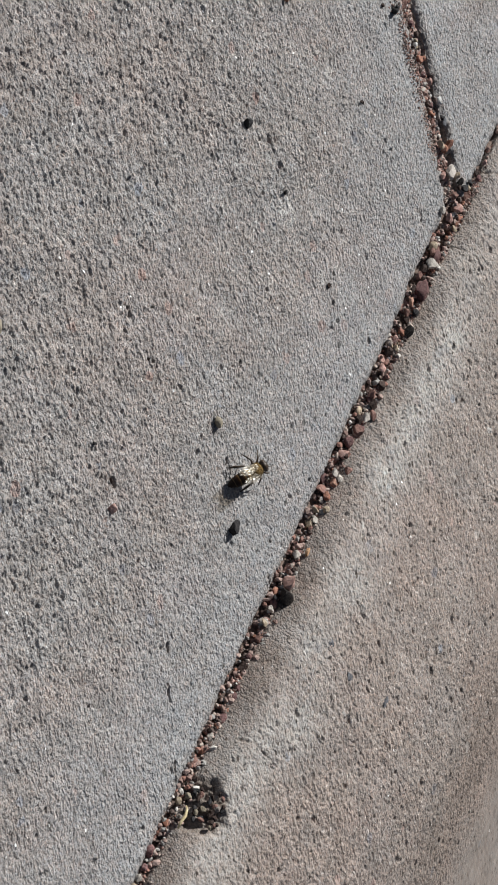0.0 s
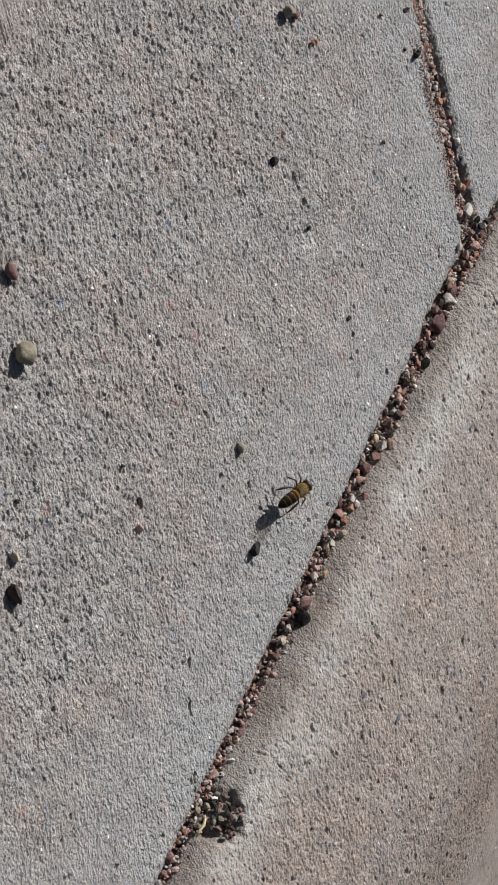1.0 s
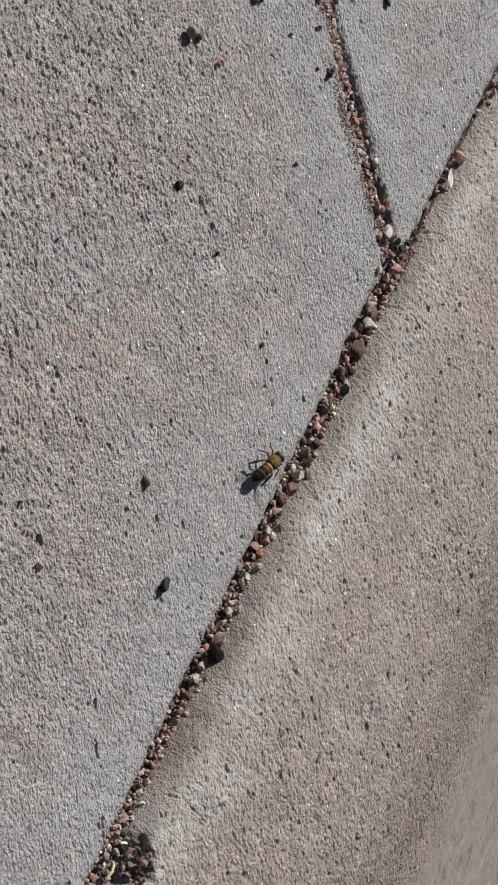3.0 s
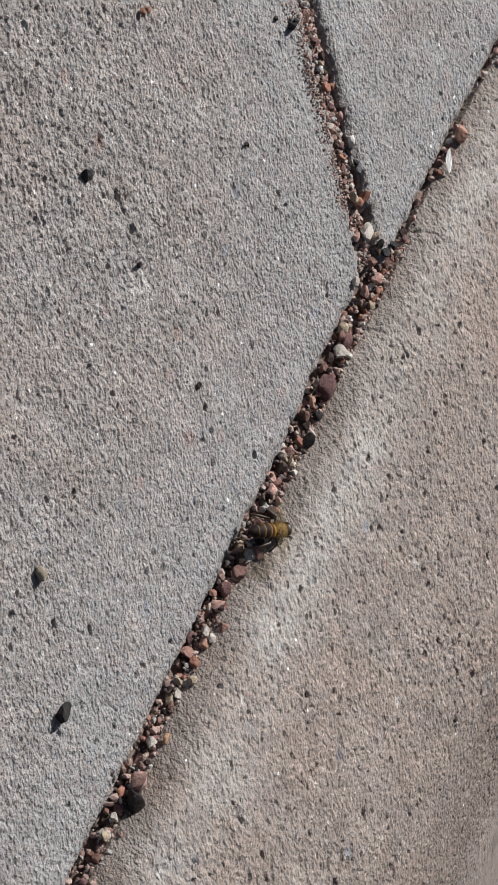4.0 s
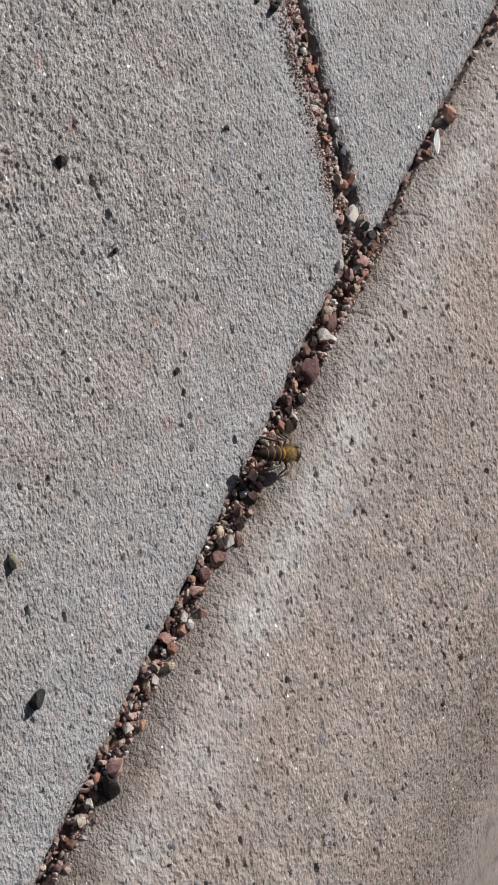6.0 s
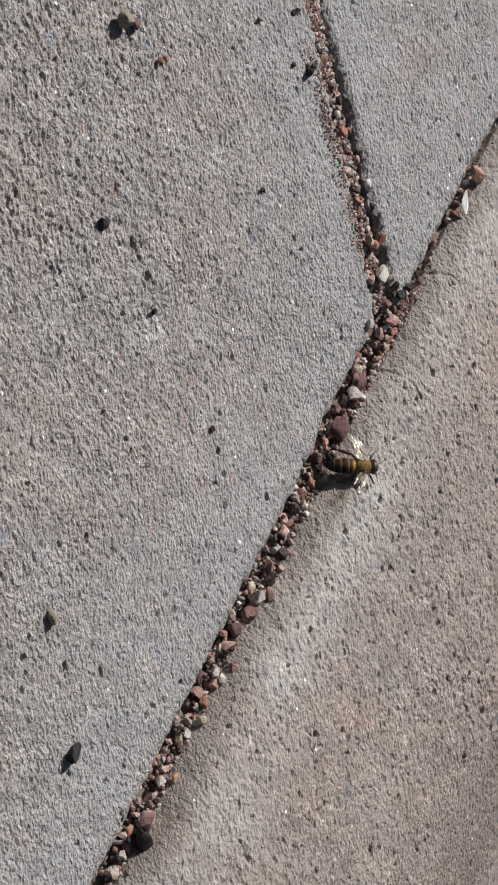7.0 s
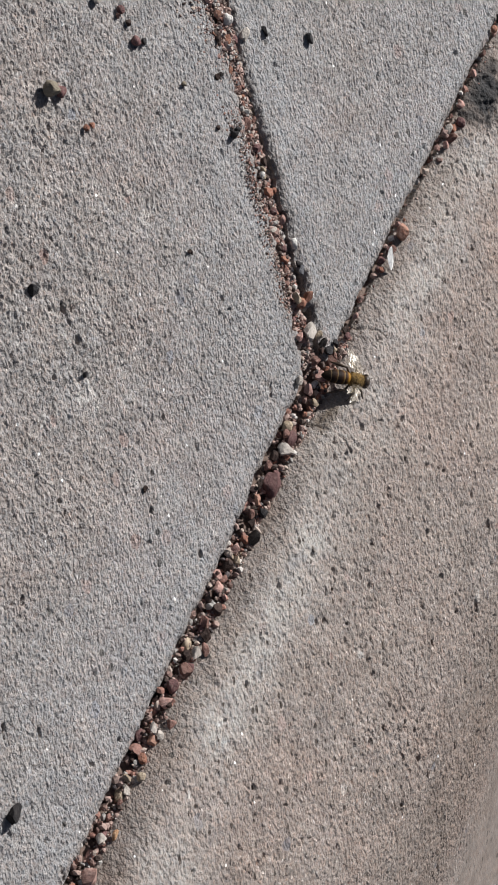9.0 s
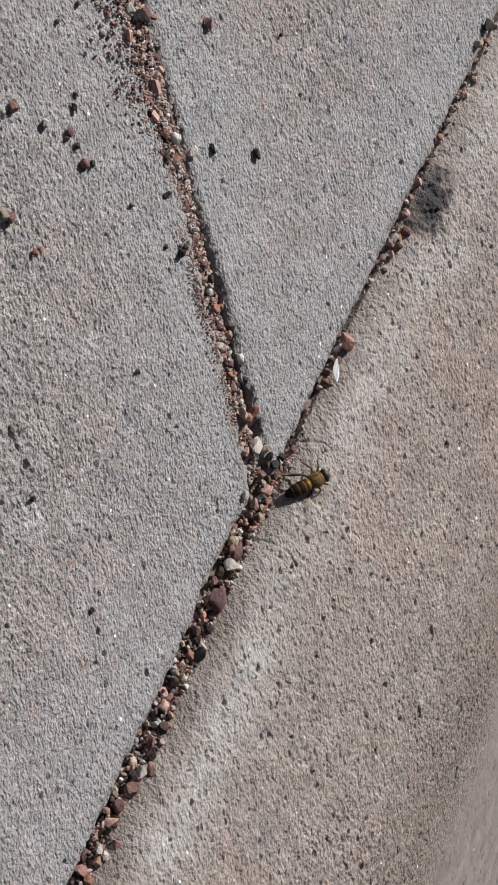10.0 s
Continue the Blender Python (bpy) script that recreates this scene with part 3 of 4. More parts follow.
for row in (
    (-118.9, 3.8, 2.8, 2.0, "tan"),
    (-134.0, 2.5, 2.8, 2.8, "pale"),
    (-131.7, 0.6, 3.0, 1.5, "amber"),
    (-152.3, 2.6, 2.6, 2.3, "pale"),
    (-149.8, 0.5, 2.7, 2.5, "slate"),
    (-148.8, 2.7, 2.0, 2.0, "slate"),
    (-157.0, 2.3, 3.2, 2.2, "tan"),
    (2.0, 5.6, 2.6, 3.4, "slate"),
    (4.6, 4.6, 3.0, 2.2, "slate"),
    (0.4, 7.6, 2.2, 2.2, "umber"),
    (1.5, 9.0, 3.6, 2.2, "black"),
    (-3.1, 8.0, 2.5, 2.8, "brown"),
    (-4.6, 4.3, 3.6, 3.3, "pink"),
    (-10.5, 6.0, 3.3, 2.8, "pink"),
    (-12.0, 2.4, 2.8, 2.5, "tan"),
    (-22.6, 6.6, 3.3, 3.0, "tan"),
    (-43.6, 5.5, 3.4, 1.8, "orange"),
    (-44.5, 1.8, 2.9, 2.6, "slate"),
    (-65.5, 3.7, 2.8, 1.8, "brown"),
    (-59.1, 2.7, 2.3, 2.1, "tan"),
    (-86.3, 4.0, 2.5, 2.8, "umber"),
    (-89.4, 1.9, 2.3, 2.8, "brown"),
    (-82.8, 0.2, 3.8, 2.0, "brown"),
    (-98.5, 2.8, 3.3, 2.5, "umber"),
    (-106.4, 1.0, 2.6, 2.4, "pale"),
    (-24.6, 6.4, 2.8, 2.2, "brown"),
    (-31.6, 6.6, 3.6, 2.6, "umber"),
    (-34.4, 6.9, 2.8, 2.2, "brown"),
    (-39.6, 7.0, 3.0, 2.0, "umber"),
    (-47.2, 5.6, 3.2, 2.2, "brown"),
    (-56.6, 4.6, 3.4, 2.6, "pink"),
    (-67.6, 4.4, 3.8, 2.6, "pink"),
    (-79.4, 1.6, 4.2, 3.0, "umber"),
    (-84.6, 1.6, 3.8, 3.0, "pale"),
    (-94.4, 3.0, 3.6, 3.2, "maroon"),
    (-112.6, 2.0, 3.4, 2.8, "rust"),
):
    pebble(*row, max(row[2], row[3]) * 0.00022 + (0.0018 if row[1] < 1.1 else 0.0008), "wedged in the joint beside the kerb", JOINT)
for row in (
    (-147.9, 122.9, 6.9, 6.0, "olive"),
    (-132.7, 138.7, 5.7, 3.3, "maroon"),
    (-161.8, 64.7, 4.0, 2.8, "pink"),
    (-120.7, 47.5, 3.4, 2.6, "olive"),
    (-193.0, 94.2, 3.3, 3.3, "tan"),
    (-200.9, 88.5, 6.4, 4.4, "umber"),
    # dark stone that also stands for the shaded pit round it
    (-43.3, 85.1, 3.4, 2.3, "slate"),
    (-49.9, 63.4, 1.9, 1.5, "slate"),
    # dark pebble added in place of a shaded hole in the slab
    (-61.4, 35.1, 1.9, 1.5, "umber"),
    (-6.3, 54.2, 1.6, 1.2, "umber"),
    (26.5, 59.5, 2.9, 2.9, "slate"),
    (24.7, 64.1, 1.6, 1.4, "umber"),
    (34.6, 71.3, 1.8, 1.6, "umber"),
    (-2.7, 107.1, 4.1, 4.1, "olive"),
    (-10.7, 10.1, 2.4, 2.0, "pale"),
    (-155.9, 68.8, 2.2, 0.8, "umber"),
    (-121.5, 76.8, 1.3, 1.1, "umber"),
    (-151.4, 78.8, 1.5, 1.5, "slate"),
    (-180.7, 101.9, 1.5, 1.2, "umber"),
):
    pebble(*row, min(row[2], row[3]) * 0.00085, "lying on the grey concrete slab", LOOSE, 1.15 if row[4] in ("black", "slate", "umber") else 0.9)
for row in (
    (64.0, 53.6, 3.2, 2.0, "slate"),
    (80.3, 84.4, 3.4, 2.9, "brown"),
    (55.3, 66.0, 3.7, 1.4, "slate"),
    (95.8, 64.0, 1.5, 1.3, "umber"),
    (37.0, 105.5, 2.1, 1.6, "pale"),
    (33.3, 104.2, 2.7, 1.6, "umber"),
    (24.3, 94.4, 2.8, 2.4, "maroon"),
    (27.4, 101.9, 2.2, 1.8, "maroon"),
    (26.7, 98.5, 2.4, 1.8, "umber"),
    (24.2, 108.3, 3.0, 2.2, "pale"),
    (20.6, 117.6, 3.4, 2.8, "brown"),
    (-0.6, 104.0, 3.0, 2.6, "maroon"),
    (-2.3, 94.1, 2.0, 1.8, "rust"),
    (-0.9, 93.2, 1.6, 1.4, "rust"),
    (36.0, 70.6, 2.0, 1.8, "black"),
    (28.2, 59.2, 2.8, 2.4, "slate"),
    (26.0, 92.5, 1.9, 1.6, "slate"),
    (25.8, 101.7, 1.6, 1.2, "brown"),
    (34.5, 71.4, 1.5, 1.2, "umber"),
    (41.8, 74.9, 1.7, 1.2, "umber"),
    (26.0, 78.0, 1.4, 1.5, "olive"),
    (48.5, 76.6, 3.1, 2.8, "white"),
    (47.8, 79.5, 2.5, 1.9, "orange"),
    (24.5, 46.9, 1.6, 1.4, "white"),
    (17.0, 29.6, 3.0, 1.8, "white"),
    (12.6, 24.6, 2.6, 2.2, "blue"),
    (13.8, 25.6, 2.0, 1.8, "slate"),
    (8.3, 19.2, 3.6, 3.0, "rust"),
    (6.0, 21.4, 3.2, 2.4, "tan"),
    (3.0, 10.4, 2.6, 2.0, "tan"),
    (-1.6, 15.6, 2.4, 2.0, "pink"),
    (155.7, 6.1, 4.2, 3.3, "black"),
    (148.5, 5.9, 3.2, 2.9, "tan"),
    (119.0, 4.2, 2.8, 2.2, "black"),
    (114.6, 4.1, 2.2, 2.2, "rust"),
    (77.4, 0.7, 3.3, 3.3, "brown"),
    (80.6, 1.6, 3.0, 2.4, "rust"),
    (83.6, 0.6, 3.4, 2.8, "maroon"),
    (74.6, 1.4, 2.2, 2.0, "pink"),
    (65.6, 101.4, 3.6, 4.2, "black"),
    (-6.4, 54.7, 1.2, 1.2, "umber"),
):
    pebble(*row, min(row[2], row[3]) * 0.00075, "lying near the joint between two slabs", LOOSE, 1.0)
pebble(-143.2, 2.0, 4.8, 4.2, "pink", 0.0050, "standing in the joint beside the kerb", JOINT, 1.3, -4)
# black stone added for the shaded side and shadow of the pink one
pebble(-146.6, 0.5, 5.8, 5.4, "black", 0.0044, "wedged in the joint beside the kerb", JOINT, 1.0, 10)
pebble(-141.7, 25.9, 6.6, 3.4, "coal", 0.0025, "lying on the grey concrete slab", LOOSE, 1.0, 2)
pebble(43.8, 2.4, 5.0, 4.4, "orange", 0.0040, "lying on the joint beside the kerb", JOINT, 0.95, 40)
pebble(33.9, 2.0, 7.4, 2.5, "chalk", 0.0030, "lying on the joint beside the kerb", JOINT, 0.6, 43)
for i in range(38):
    # rubble in the broken place of the kerb
    across, along = -8.0 + 9.0 * rng.random(), -212.6 + rng.uniform(-5.5, 5.5)
    base = float(kerb_top(np.array(along / 1000), np.array(max(0.0, 0.8 - across) / 1000)))
    pebble(along, across, rng.uniform(1.3, 2.7), rng.uniform(1.1, 2.1), rng.choice(("brown", "olive", "umber", "umber", "umber", "slate")), base - 0.0011 + 0.0012 * rng.random(),
           "lying in the broken kerb edge", "rubble in the broken kerb edge", 0.9)
for row in (
    (-155.5, -28.1, 3.6, 2.6, "blue"),
    (-153.3, -44.8, 3.9, 2.8, "blue"),
    (-151.2, -16.4, 3.2, 2.6, "blue"),
):
    pebble(*row, float(kerb_top(np.array(row[0] / 1000), np.array(-row[1] / 1000))) + 0.0006, "set flush in the kerb concrete", "stones showing in the kerb", 0.6)


def fill_joint():
    """Gravel between the placed stones, sparser where the joint is narrow."""
    kinds = ["brown", "pink", "pink", "brown", "pale", "rust", "umber", "rust", "brown", "maroon", "tan", "maroon"]
    for i in range(165):
        x = -258 + 418 * (i + rng.random()) / 165
        if x > 12 and rng.random() < 0.62:
            continue
        lo, hi = (1.0, 4.9 + (1.2 if -52 < x < -18 else 0)) if x < 5 else (2.2, 3.4)
        y = rng.uniform(lo, hi) + 0.012 * min(0, x + 60)
        size = rng.choice((1.6, 2.1, 2.6, 3.1, 3.8)) * (0.6 if x > 5 else 1)
        pebble(x, y, size * rng.uniform(1, 1.4), size, rng.choice(kinds), rng.uniform(-0.0010, 0.0012), "packed in the joint beside the kerb", JOINT)
    for i in range(62):
        v = 12 + 105 * (i + rng.random()) / 62
        wide = 1.6 + max(0, v - 55) * 0.045
        x = -9.0 + 0.752 * v - max(0, v - 55) * 0.03 + rng.uniform(-1.1, 0.95) * (wide + 1.3)
        size = rng.choice((1.2, 1.5, 1.8, 2.1, 2.5))
        pebble(x, v, size * rng.uniform(1, 1.4), size, rng.choice(kinds + ["rust", "pink"]), rng.uniform(-0.0008, 0.0006), "packed in the joint between two slabs", "gravel between the slabs")


    for i in range(32):
        # the joint is broken out and fuller of red gravel farther along
        v = rng.uniform(68, 118)
        x = -9.0 + 0.752 * v - max(0, v - 55) * 0.03 + rng.gauss(-2.6, 3.8)
        size = rng.choice((1.3, 1.6, 2.0, 2.6, 3.2))
        pebble(x, v, size * rng.uniform(1, 1.4), size, rng.choice(("maroon", "rust", "brown", "pink", "umber", "maroon", "pale")), size * 0.00045, "strewn along the joint between two slabs", "gravel between the slabs", 0.9)


fill_joint()


def grit():
    """Coarse sand among the gravel and strewn along the slab joint, one mesh."""
    bm = bmesh.new()
    bmesh.ops.create_icosphere(bm, subdivisions=1, radius=0.5)
    ball = np.array([v.co[:] for v in bm.verts])
    faces = np.array([[v.index for v in f.verts] for f in bm.faces])
    bm.free()
    spots = []
    for _ in range(2300):
        x = rng.uniform(-255, 165)
        if x > 10 and rng.random() < 0.75:
            continue
        y = rng.uniform(0.3, (7.2 if -52 < x < -14 else 5.8) if x < 5 else 3.6) + 0.012 * min(0, x + 60)
        spots.append((x, y, rng.uniform(-0.0030, -0.0004) + 0.0012 * max(0, 1 - y / 2), rng.choice((0.5, 0.7, 0.9, 1.2, 1.6, 2.0))))
    for _ in range(900):
        x = rng.uniform(-255, 8)
        spots.append((x, rng.uniform(0.6, 2.6) + 0.010 * min(0, x + 80), rng.uniform(-0.0013, -0.0002), rng.choice((0.5, 0.7, 0.9, 1.2, 1.5))))
    for _ in range(4000):
        v = rng.uniform(7, 125)
        w = max(-6, min(5.4, rng.gauss(0.3, 2.5 + max(0, v - 60) * 0.03)))
        spots.append((-9.4 + 0.752 * v - max(0, v - 60) * 0.03 + w, v, rng.uniform(-0.0008, 0.0001) - 0.0012 * min(1, max(0, (75 - v) / 30)) - max(0, w - 1.0) * 0.00045, rng.choice((0.5, 0.6, 0.8, 1.0, 1.3, 1.6))))
    for _ in range(1500):
        v = rng.uniform(20, 125)
        spots.append((-13 + 0.74 * v - abs(rng.gauss(0, 2.0 + max(0, v - 55) * 0.10)), v, 0.0, rng.uniform(0.35, 0.8) + max(0, v - 70) * 0.022 * rng.random() ** 2))
    g = np.random.RandomState(5)
    co, all_faces = [], []
    for n, (x, y, z, size) in enumerate(spots):
        p = ball * g.uniform(0.7, 1.25, (len(ball), 1)) * (g.uniform(0.9, 1.5), 1, g.uniform(0.6, 1))
        turn = np.array(Euler(g.uniform(0, 6.28, 3)).to_matrix())
        co.append(p @ turn.T * (size / 1000) + (x / 1000, y / 1000, z))
        all_faces.append(faces + n * len(ball))
    me = bpy.data.meshes.new("grit")
    me.from_pydata(np.concatenate(co).tolist(), [], np.concatenate(all_faces).tolist())
    m, t, bsdf = material("grit")
    geo = t.nodes.new("ShaderNodeNewGeometry")
    link(t, ramp(t, geo.outputs["Random Per Island"], ((0.0, (0.08, 0.055, 0.046)), (0.14, (0.37, 0.26, 0.225)), (0.36, (0.22, 0.14, 0.118)),
                                                       (0.50, (0.42, 0.34, 0.29)), (0.62, (0.30, 0.155, 0.12)), (0.72, (0.34, 0.32, 0.30)), (0.82, (0.24, 0.17, 0.145)), (0.90, (0.12, 0.10, 0.10)), (0.95, (0.58, 0.54, 0.5))), "CONSTANT"), bsdf.inputs["Base Color"])
    bsdf.inputs["Roughness"].default_value = 0.85
    co_node = t.nodes.new("ShaderNodeTexCoord")
    bump = add(t, "ShaderNodeBump", Strength=0.8, Distance=0.0003)
    link(t, noise_tex(t, co_node.outputs["Object"], 1700, 4), bump.inputs["Height"])
    link(t, bump.outputs[0], bsdf.inputs["Normal"])
    me.materials.append(m)
    tagged(new("grit", me), "coarse reddish-brown sand and grit in the joints", "grit", kind="stuff")


grit()


def straw():
    """A broken bit of dry grass stalk at the broken kerb edge."""
    m, t, bsdf = material("dry_straw")
    co = t.nodes.new("ShaderNodeTexCoord")
    link(t, ramp(t, noise_tex(t, co.outputs["Object"], 1500, 3), ((0.3, (0.42, 0.33, 0.17)), (0.7, (0.68, 0.57, 0.36)))), bsdf.inputs["Base Color"])
    bsdf.inputs["Roughness"].default_value = 0.7
    bm = bmesh.new()
    tube(bm, ((-3.0, -0.5, 0.0), (-1.2, 0.2, 0.5), (0.8, 0.1, 0.7), (2.6, 0.6, 0.3), (3.4, 1.3, 0.1)), (0.30, 0.42, 0.45, 0.36, 0.16))
    ob = part("straw", bm, m)
    ob.matrix_basis = pose(-0.2180, 0.0004, 0.0030, 0, 0, -8)
    tagged(ob, "pale yellow dry straw fragment on the broken kerb edge", "straw")


# ---- the bee ----
def bee_materials():
    made = {}
    m, t, bsdf = material("bee_dark")
    co = t.nodes.new("ShaderNodeTexCoord")
    link(t, ramp(t, noise_tex(t, co.outputs["Object"], 1800, 3), ((0.3, (0.022, 0.014, 0.009)), (0.7, (0.075, 0.048, 0.028)))), bsdf.inputs["Base Color"])
    bsdf.inputs["Roughness"].default_value = 0.45
    made["dark"] = m
    m, t, bsdf = material("bee_fur")
    co = t.nodes.new("ShaderNodeTexCoord")
    link(t, ramp(t, noise_tex(t, co.outputs["Object"], 2600, 4, 0.7), ((0.3, (0.065, 0.04, 0.016)), (0.7, (0.33, 0.20, 0.055)))), bsdf.inputs["Base Color"])
    bsdf.inputs["Roughness"].default_value = 0.95
    bump = add(t, "ShaderNodeBump", Strength=1.0, Distance=0.0003)
    link(t, noise_tex(t, co.outputs["Object"], 5200, 3), bump.inputs["Height"])
    link(t, bump.outputs[0], bsdf.inputs["Normal"])
    made["fur"] = m
    m, t, bsdf = material("bee_bands")
    co = t.nodes.new("ShaderNodeTexCoord")
    sep = t.nodes.new("ShaderNodeSeparateXYZ")
    link(t, co.outputs["Object"], sep.inputs[0])
    along = math_node(t, "ADD", math_node(t, "MULTIPLY", sep.outputs[0], -125.0), 0.06)
    wob = math_node(t, "MULTIPLY", math_node(t, "SUBTRACT", noise_tex(t, co.outputs["Object"], 900, 2), 0.5), 0.06)
    amber, pale, black = (0.33, 0.17, 0.03), (0.19, 0.125, 0.055), (0.014, 0.007, 0.004)
    col = ramp(t, math_node(t, "ADD", along, wob), ((0.0, amber), (0.14, amber), (0.20, (0.06, 0.024, 0.008)), (0.27, black), (0.29, pale), (0.31, (0.16, 0.085, 0.025)), (0.34, (0.05, 0.02, 0.008)), (0.42, black),
                                                     (0.50, black), (0.515, pale), (0.535, (0.10, 0.05, 0.02)), (0.56, (0.04, 0.017, 0.007)), (0.63, black), (0.70, black), (0.715, (0.16, 0.11, 0.055)), (0.735, black), (1.0, black)))
    link(t, col, bsdf.inputs["Base Color"])
    bsdf.inputs["Roughness"].default_value = 0.55
    bsdf.inputs["Specular IOR Level"].default_value = 0.16
    bump = add(t, "ShaderNodeBump", Strength=0.6, Distance=0.0002)
    link(t, noise_tex(t, co.outputs["Object"], 4200, 3), bump.inputs["Height"])
    link(t, bump.outputs[0], bsdf.inputs["Normal"])
    made["bands"] = m
    m, t, bsdf = material("bee_wing")
    co = t.nodes.new("ShaderNodeTexCoord")
    stretch = t.nodes.new("ShaderNodeMapping")
    stretch.inputs["Scale"].default_value = (1.0, 0.22, 1.0)
    link(t, co.outputs["Object"], stretch.inputs["Vector"])
    vein = cells(t, stretch.outputs[0], 900, "DISTANCE_TO_EDGE")
    line = math_node(t, "LESS_THAN", vein.outputs["Distance"], 0.028)
    clear = add(t, "ShaderNodeBsdfTransparent", Color=(0.90, 0.88, 0.84, 1))
    gloss = add(t, "ShaderNodeBsdfGlossy", Color=(0.018, 0.0172, 0.0158, 1), Roughness=0.20)
    crinkle = add(t, "ShaderNodeBump", Strength=1.0, Distance=0.0005)
    link(t, noise_tex(t, stretch.outputs[0], 820, 2, 0.5), crinkle.inputs["Height"])
    link(t, crinkle.outputs[0], gloss.inputs["Normal"])
    film = t.nodes.new("ShaderNodeAddShader")
    link(t, clear.outputs[0], film.inputs[0])
    link(t, gloss.outputs[0], film.inputs[1])
    bsdf.inputs["Base Color"].default_value = (0.32, 0.25, 0.16, 1)
    bsdf.inputs["Roughness"].default_value = 0.5
    both = t.nodes.new("ShaderNodeMixShader")
    link(t, math_node(t, "ADD", 0.07, math_node(t, "MULTIPLY", line, 0.22)), both.inputs[0])
    link(t, film.outputs[0], both.inputs[1])
    link(t, bsdf.outputs[0], both.inputs[2])
    link(t, both.outputs[0], t.nodes["Material Output"].inputs["Surface"])
    made["wing"] = m
    return made


def lathe(bm, profile, sides=20, squash=1.0, droop=0.0):
    """Turns rows of (x, radius) in millimetres round the x axis."""
    rings = []
    for x, r in profile:
        ring = []
        for i in range(sides):
            a = 2 * math.pi * i / sides
            ring.append(bm.verts.new((x / 1000, r * math.cos(a) / 1000, (r * squash * math.sin(a) - droop * x * x) / 1000)))
        rings.append(ring)
    for a, b in zip(rings, rings[1:]):
        for i in range(sides):
            j = (i + 1) % sides
            bm.faces.new((a[i], a[j], b[j], b[i]))
    bm.faces.new(rings[0])
    bm.faces.new(rings[-1][::-1])
    bmesh.ops.recalc_face_normals(bm, faces=bm.faces)


def tube(bm, points, radii, sides=7):
    """A jointed limb through points in millimetres."""
    rings = []
    for i, p in enumerate(points):
        p = Vector(p) / 1000
        q = Vector(points[min(i + 1, len(points) - 1)]) - Vector(points[max(i - 1, 0)])
        turn = q.to_track_quat("Z", "Y").to_matrix()
        rings.append([bm.verts.new(p + turn @ Vector((math.cos(a), math.sin(a), 0)) * radii[i] / 1000)
                      for a in (2 * math.pi * k / sides for k in range(sides))])
    for a, b in zip(rings, rings[1:]):
        for i in range(sides):
            j = (i + 1) % sides
            bm.faces.new((a[i], a[j], b[j], b[i]))
    bm.faces.new(rings[0][::-1])
    bm.faces.new(rings[-1])


def fuzz(bm, count, length, keep, seed):
    """Short hairs on the faces of bm for which keep(centre) holds."""
    r = random.Random(seed)
    faces = [f for f in bm.faces if keep(f.calc_center_median())]
    for _ in range(count):
        f = r.choice(faces)
        w = [r.random() for _ in f.verts]
        s = sum(w)
        p = sum((v.co * (a / s) for v, a in zip(f.verts, w)), Vector())
        d = (f.normal + Vector((r.gauss(0, 0.45), r.gauss(0, 0.45), r.gauss(0, 0.45)))).normalized()
        side = d.orthogonal().normalized() * 0.000028
        far = p + d * length * r.uniform(0.6, 1.2) / 1000
        a, b, c = bm.verts.new(p - side), bm.verts.new(p + side), bm.verts.new(far)
        bm.faces.new((a, b, c))


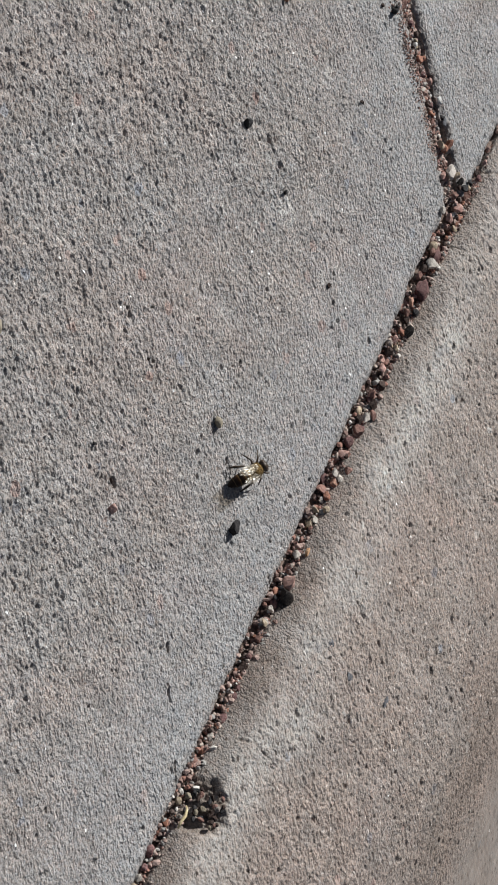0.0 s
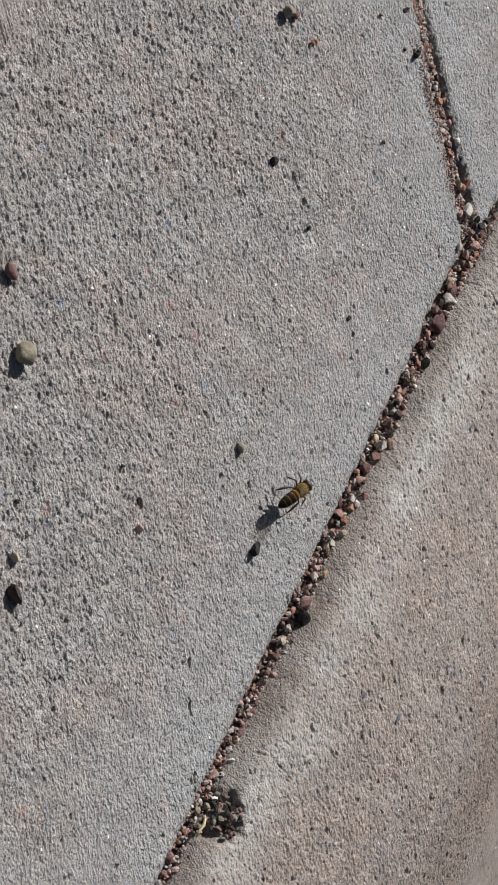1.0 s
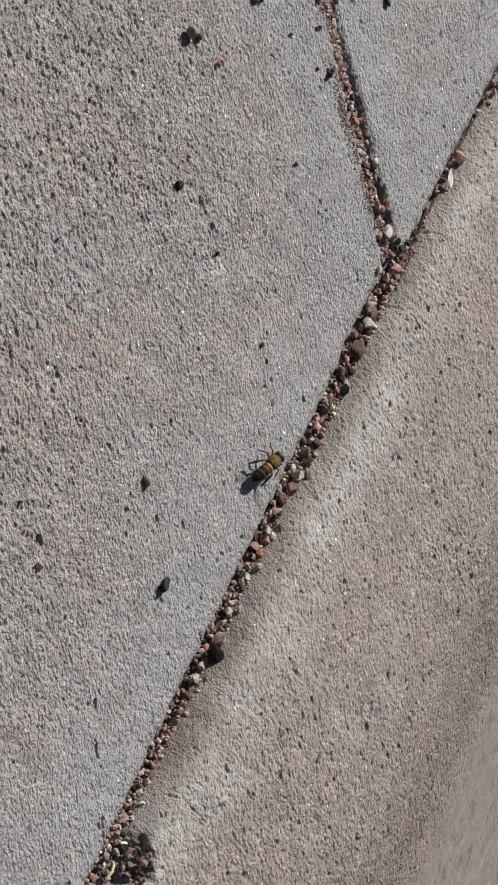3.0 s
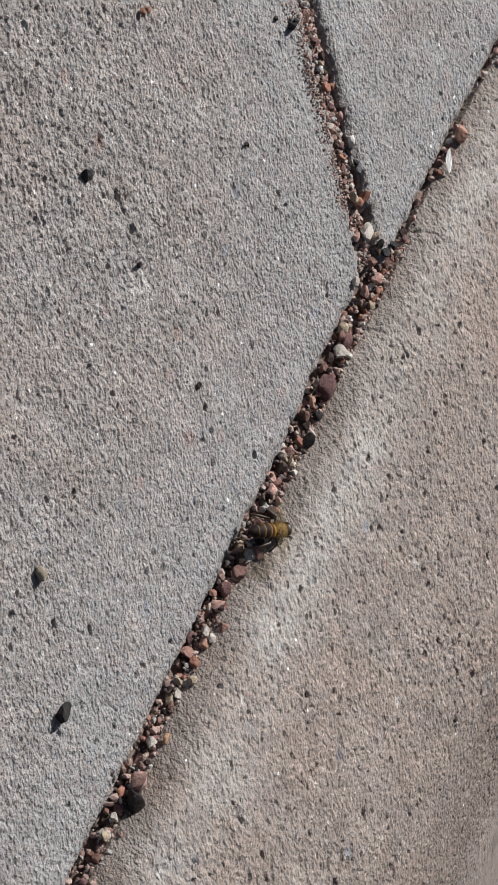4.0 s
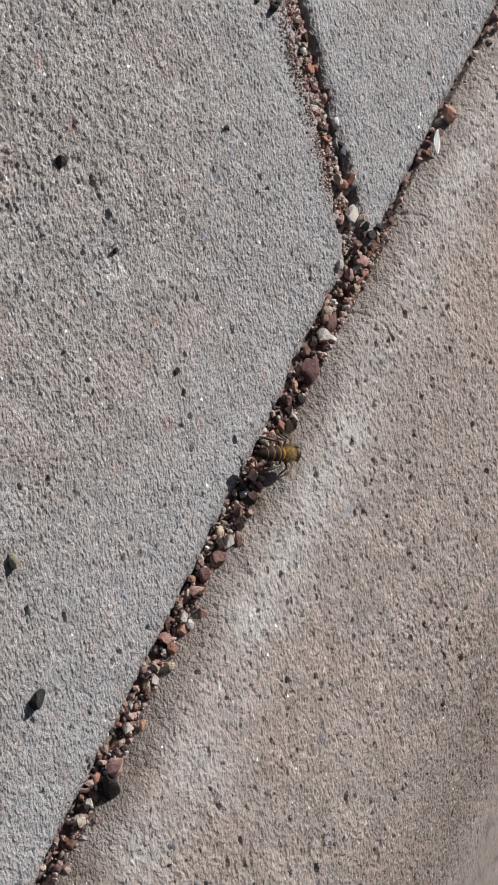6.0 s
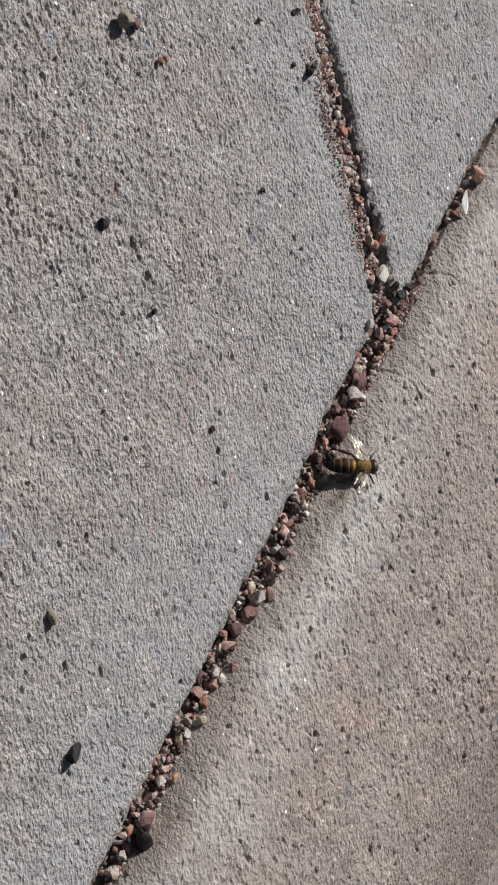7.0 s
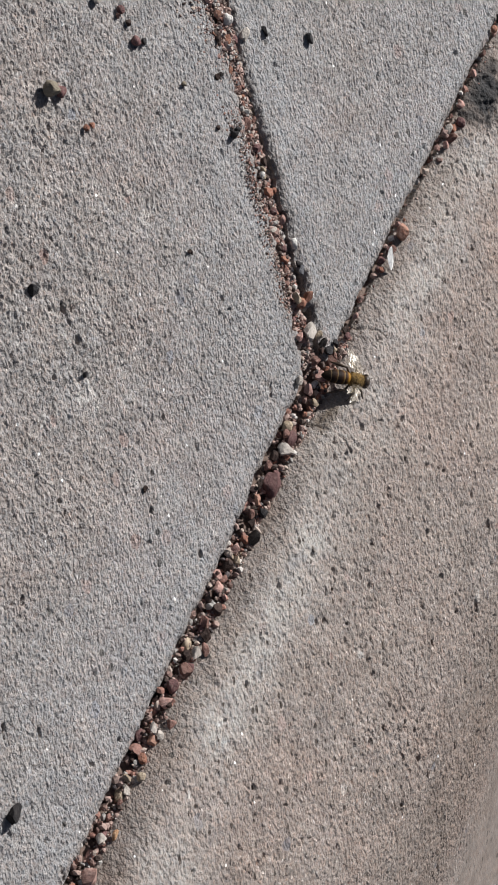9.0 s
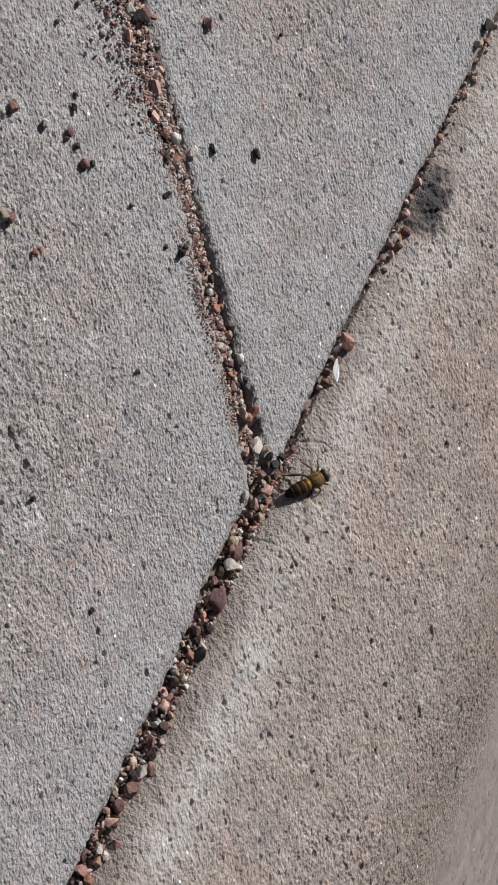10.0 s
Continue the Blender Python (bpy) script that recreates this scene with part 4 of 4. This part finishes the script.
def bee():
    mats = bee_materials()
    thing = new("bee")
    thing.empty_display_size = 0.004
    tagged(thing, "honeybee with amber and black banded abdomen hovering low over concrete", "bee")
    bm = bmesh.new()
    lathe(bm, ((-7.2, 0.05), (-6.9, 0.55), (-6.3, 0.98), (-5.5, 1.36), (-4.6, 1.63), (-3.5, 1.76), (-2.4, 1.78), (-1.4, 1.74), (-0.7, 1.62), (-0.1, 1.3), (0.4, 0.7)), 24, 0.92, 0.018)
    fuzz(bm, 420, 0.3, lambda c: True, 4)
    part("abdomen", bm, mats["bands"], thing, "amber and black banded abdomen")
    bm = bmesh.new()
    lathe(bm, ((-0.3, 0.9), (0.1, 1.5), (0.7, 1.8), (1.6, 1.98), (2.5, 1.9), (3.2, 1.6), (3.7, 1.1), (3.9, 0.6)), 20, 0.98)
    fuzz(bm, 1500, 0.55, lambda c: True, 3)
    part("thorax", bm, mats["fur"], thing, "furry olive-brown thorax")
    bm = bmesh.new()
    lathe(bm, ((3.3, 0.8), (3.6, 1.4), (4.1, 1.75), (4.6, 1.72), (5.0, 1.3), (5.3, 0.6)), 18, 0.92)
    fuzz(bm, 420, 0.28, lambda c: True, 5)
    head = part("head", bm, mats["dark"], thing, "dark brown furry head")
    for s in (1, -1):
        bm = bmesh.new()
        bmesh.ops.create_icosphere(bm, subdivisions=3, radius=0.0008)
        bmesh.ops.transform(bm, matrix=Matrix.Translation((0.0043, s * 0.0014, 0.0002)) @ Matrix.Diagonal((0.75, 0.55, 1.25, 1)), verts=bm.verts)
        part("eye", bm, mats["dark"], head)
        bm = bmesh.new()
        tube(bm, ((4.9, s * 0.45, 0.3), (5.5, s * 0.8, 1.0), (6.2, s * 1.15, 0.5), (6.9, s * 1.5, -0.3)), (0.09, 0.07, 0.08, 0.07))
        part("antenna", bm, mats["dark"], head)
        legs = (((2.9, s * 0.9, -1.4), (4.0, s * 2.5, -0.9), (4.7, s * 3.3, -2.0), (5.4, s * 3.9, -2.7)),
                ((1.9, s * 1.0, -1.6), (2.0, s * 3.2, -0.6), (1.3, s * 4.4, -2.0), (0.8, s * 5.2, -2.8)),
                ((0.9, s * 0.9, -1.5), (-0.8, s * 2.8, -0.4), (-2.8, s * 3.5, -1.7), (-4.6, s * 4.0, -2.7)))
        for i, pts in enumerate(legs):
            bm = bmesh.new()
            tube(bm, pts, (0.30, 0.28, 0.40 if i == 2 else 0.22, 0.11))
            part("leg", bm, mats["dark"], thing, "thin dark jointed leg")
    wings = []
    for s in (1, -1):
        for base, length, wide, sweep in (((2.6, s * 1.35, 1.35), 7.0, 2.6, 38), ((1.7, s * 1.4, 1.2), 4.9, 1.8, 62)):
            bm = bmesh.new()
            rows = []
            for i in range(13):
                f = i / 12
                half = wide * (0.10 + 0.95 * math.sin(math.pi * min(1, f * 0.86 + 0.06)) ** 0.8) / 2 * (1 if f < 0.93 else 0.72)
                lag = 0.35 * wide * (f ** 0.7)
                bend = 0.25 * math.sin(f * 2.6)
                rows.append([bm.verts.new(((-lag + half * (1 - 2 * k / 4)) / 1000, s * length * f / 1000, (bend + 0.08 * math.sin(k * 2.2 + f * 5)) / 1000)) for k in range(5)])
            for a, b in zip(rows, rows[1:]):
                for k in range(4):
                    bm.faces.new((a[k], a[k + 1], b[k + 1], b[k]))
            bmesh.ops.solidify(bm, geom=bm.faces[:], thickness=0.00003)
            w = part("wing", bm, mats["wing"], thing, "translucent veined wing")
            wings.append((w, base, s, sweep))
    return thing, wings


straw()
the_bee, bee_wings = bee()


def motions():
    """The bee's hops along the joint and the beat of its wings."""
    walk(the_bee, [
        (0, pose(-0.12784, 0.03284, 0.00499, 0, -27.7, -19.7)),
        (0.5, pose(-0.12319, 0.03184, 0.00373, 0, -14.0, -4.2)),
        (1, pose(-0.12246, 0.02745, 0.00789, 0, -8.7, -19.0)),
        (1.2, pose(-0.10581, 0.02313, 0.00468, 0, 4.0, 66.0)),
        (1.5, pose(-0.10520, 0.02441, 0.00406, 0, -11.6, 5.0)),
        (2, pose(-0.10480, 0.02050, 0.00845, 0, -20.5, -12.0)),
        (2.5, pose(-0.09292, 0.01720, 0.00400, 0, -5.4, -19.0)),
        (2.7, pose(-0.09462, 0.01805, 0.00420, 0, -14.5, -15.0)),
        (3.8, pose(-0.07836, 0.00326, 0.00650, 0, 22.8, -33.7)),
        (4, pose(-0.07803, 0.00228, 0.00530, 0, 5.5, -52.4)),
        (4.5, pose(-0.07684, 0.00121, 0.00499, 0, -9.1, -52.7)),
        (4.65, pose(-0.07200, 0.00300, 0.00720, 0, -9.0, 4.0)),
        (4.8, pose(-0.06468, 0.00379, 0.00681, 0, -12.7, 60.0)),
        (5, pose(-0.06405, 0.00026, 0.00217, 0, 0.9, -3.1)),
        (5.5, pose(-0.06204, 0.00270, 0.00430, 0, -1.8, -27.0)),
        (5.7, pose(-0.06403, 0.00398, 0.00600, 0, 10.2, -48.2)),
        (6.8, pose(-0.04766, 0.00077, 0.00726, 0, -26.9, -57.9)),
        (7, pose(-0.04511, -0.00157, 0.00612, 0, -30.3, -57.2)),
        (7.5, pose(-0.04202, -0.00576, 0.00762, 0, -8.8, -48.9)),
        (8, pose(-0.03865, -0.00621, 0.00712, 0, -20.9, -50.6)),
        (8.3, pose(-0.03245, -0.00687, 0.00896, 0, 7.3, -59.7)),
        (8.4, pose(-0.01127, 0.00093, 0.00660, 0, 12.0, -72.0)),
        (8.5, pose(-0.00879, 0.00377, 0.00712, 0, 10.8, -105.2)),
        (9, pose(-0.00313, 0.00011, 0.00562, 0, -19.3, -64.5)),
        (9.5, pose(0.00138, -0.00385, 0.00698, 0, -5.2, -47.5)),
        (10, pose(0.00222, -0.00300, 0.00550, 0, -24.0, -25.0)),
    ])
    # roll and pitch of the wings of either side (left, right) at the tenths when they catch the sun:
    # folded over the back on the slab, spread on the kerb
    caught = {0: (23, 32, -33, -23), 5: (40, 5, -26, -21), 7: (40, 5, -28, -20), 25: (4, 25, -12, -22), 55: (-9, -4, -18, -21), 68: (-15, 20, -25, 5), 70: (-14, 24, -26, 8), 73: (-17, 17, -24, 4), 80: (-19, 16, -25, 0), 90: (-15, 9, -18, -4), 92: (-16, 7, -37, 17)}
    for w, (bx, by, bz), side, sweep in bee_wings:
        beat = random.Random(sweep)
        rows = []
        for i in range(101):
            up = (46 if i % 2 else 8) if i > 29 else 44
            rolls = caught.get(i, (up, 0, -up, 0))
            roll, pitch = rolls[:2] if side > 0 else rolls[2:]
            back = (80 if i < 29 else 20) + (14 if sweep > 50 else 0)
            wild = 0 if i in caught else 4
            rows.append((i / 10, pose(bx / 1000, by / 1000, bz / 1000, roll + beat.uniform(-wild, wild), pitch, side * (back + beat.uniform(-wild, wild)))))
        walk(w, rows)


motions()
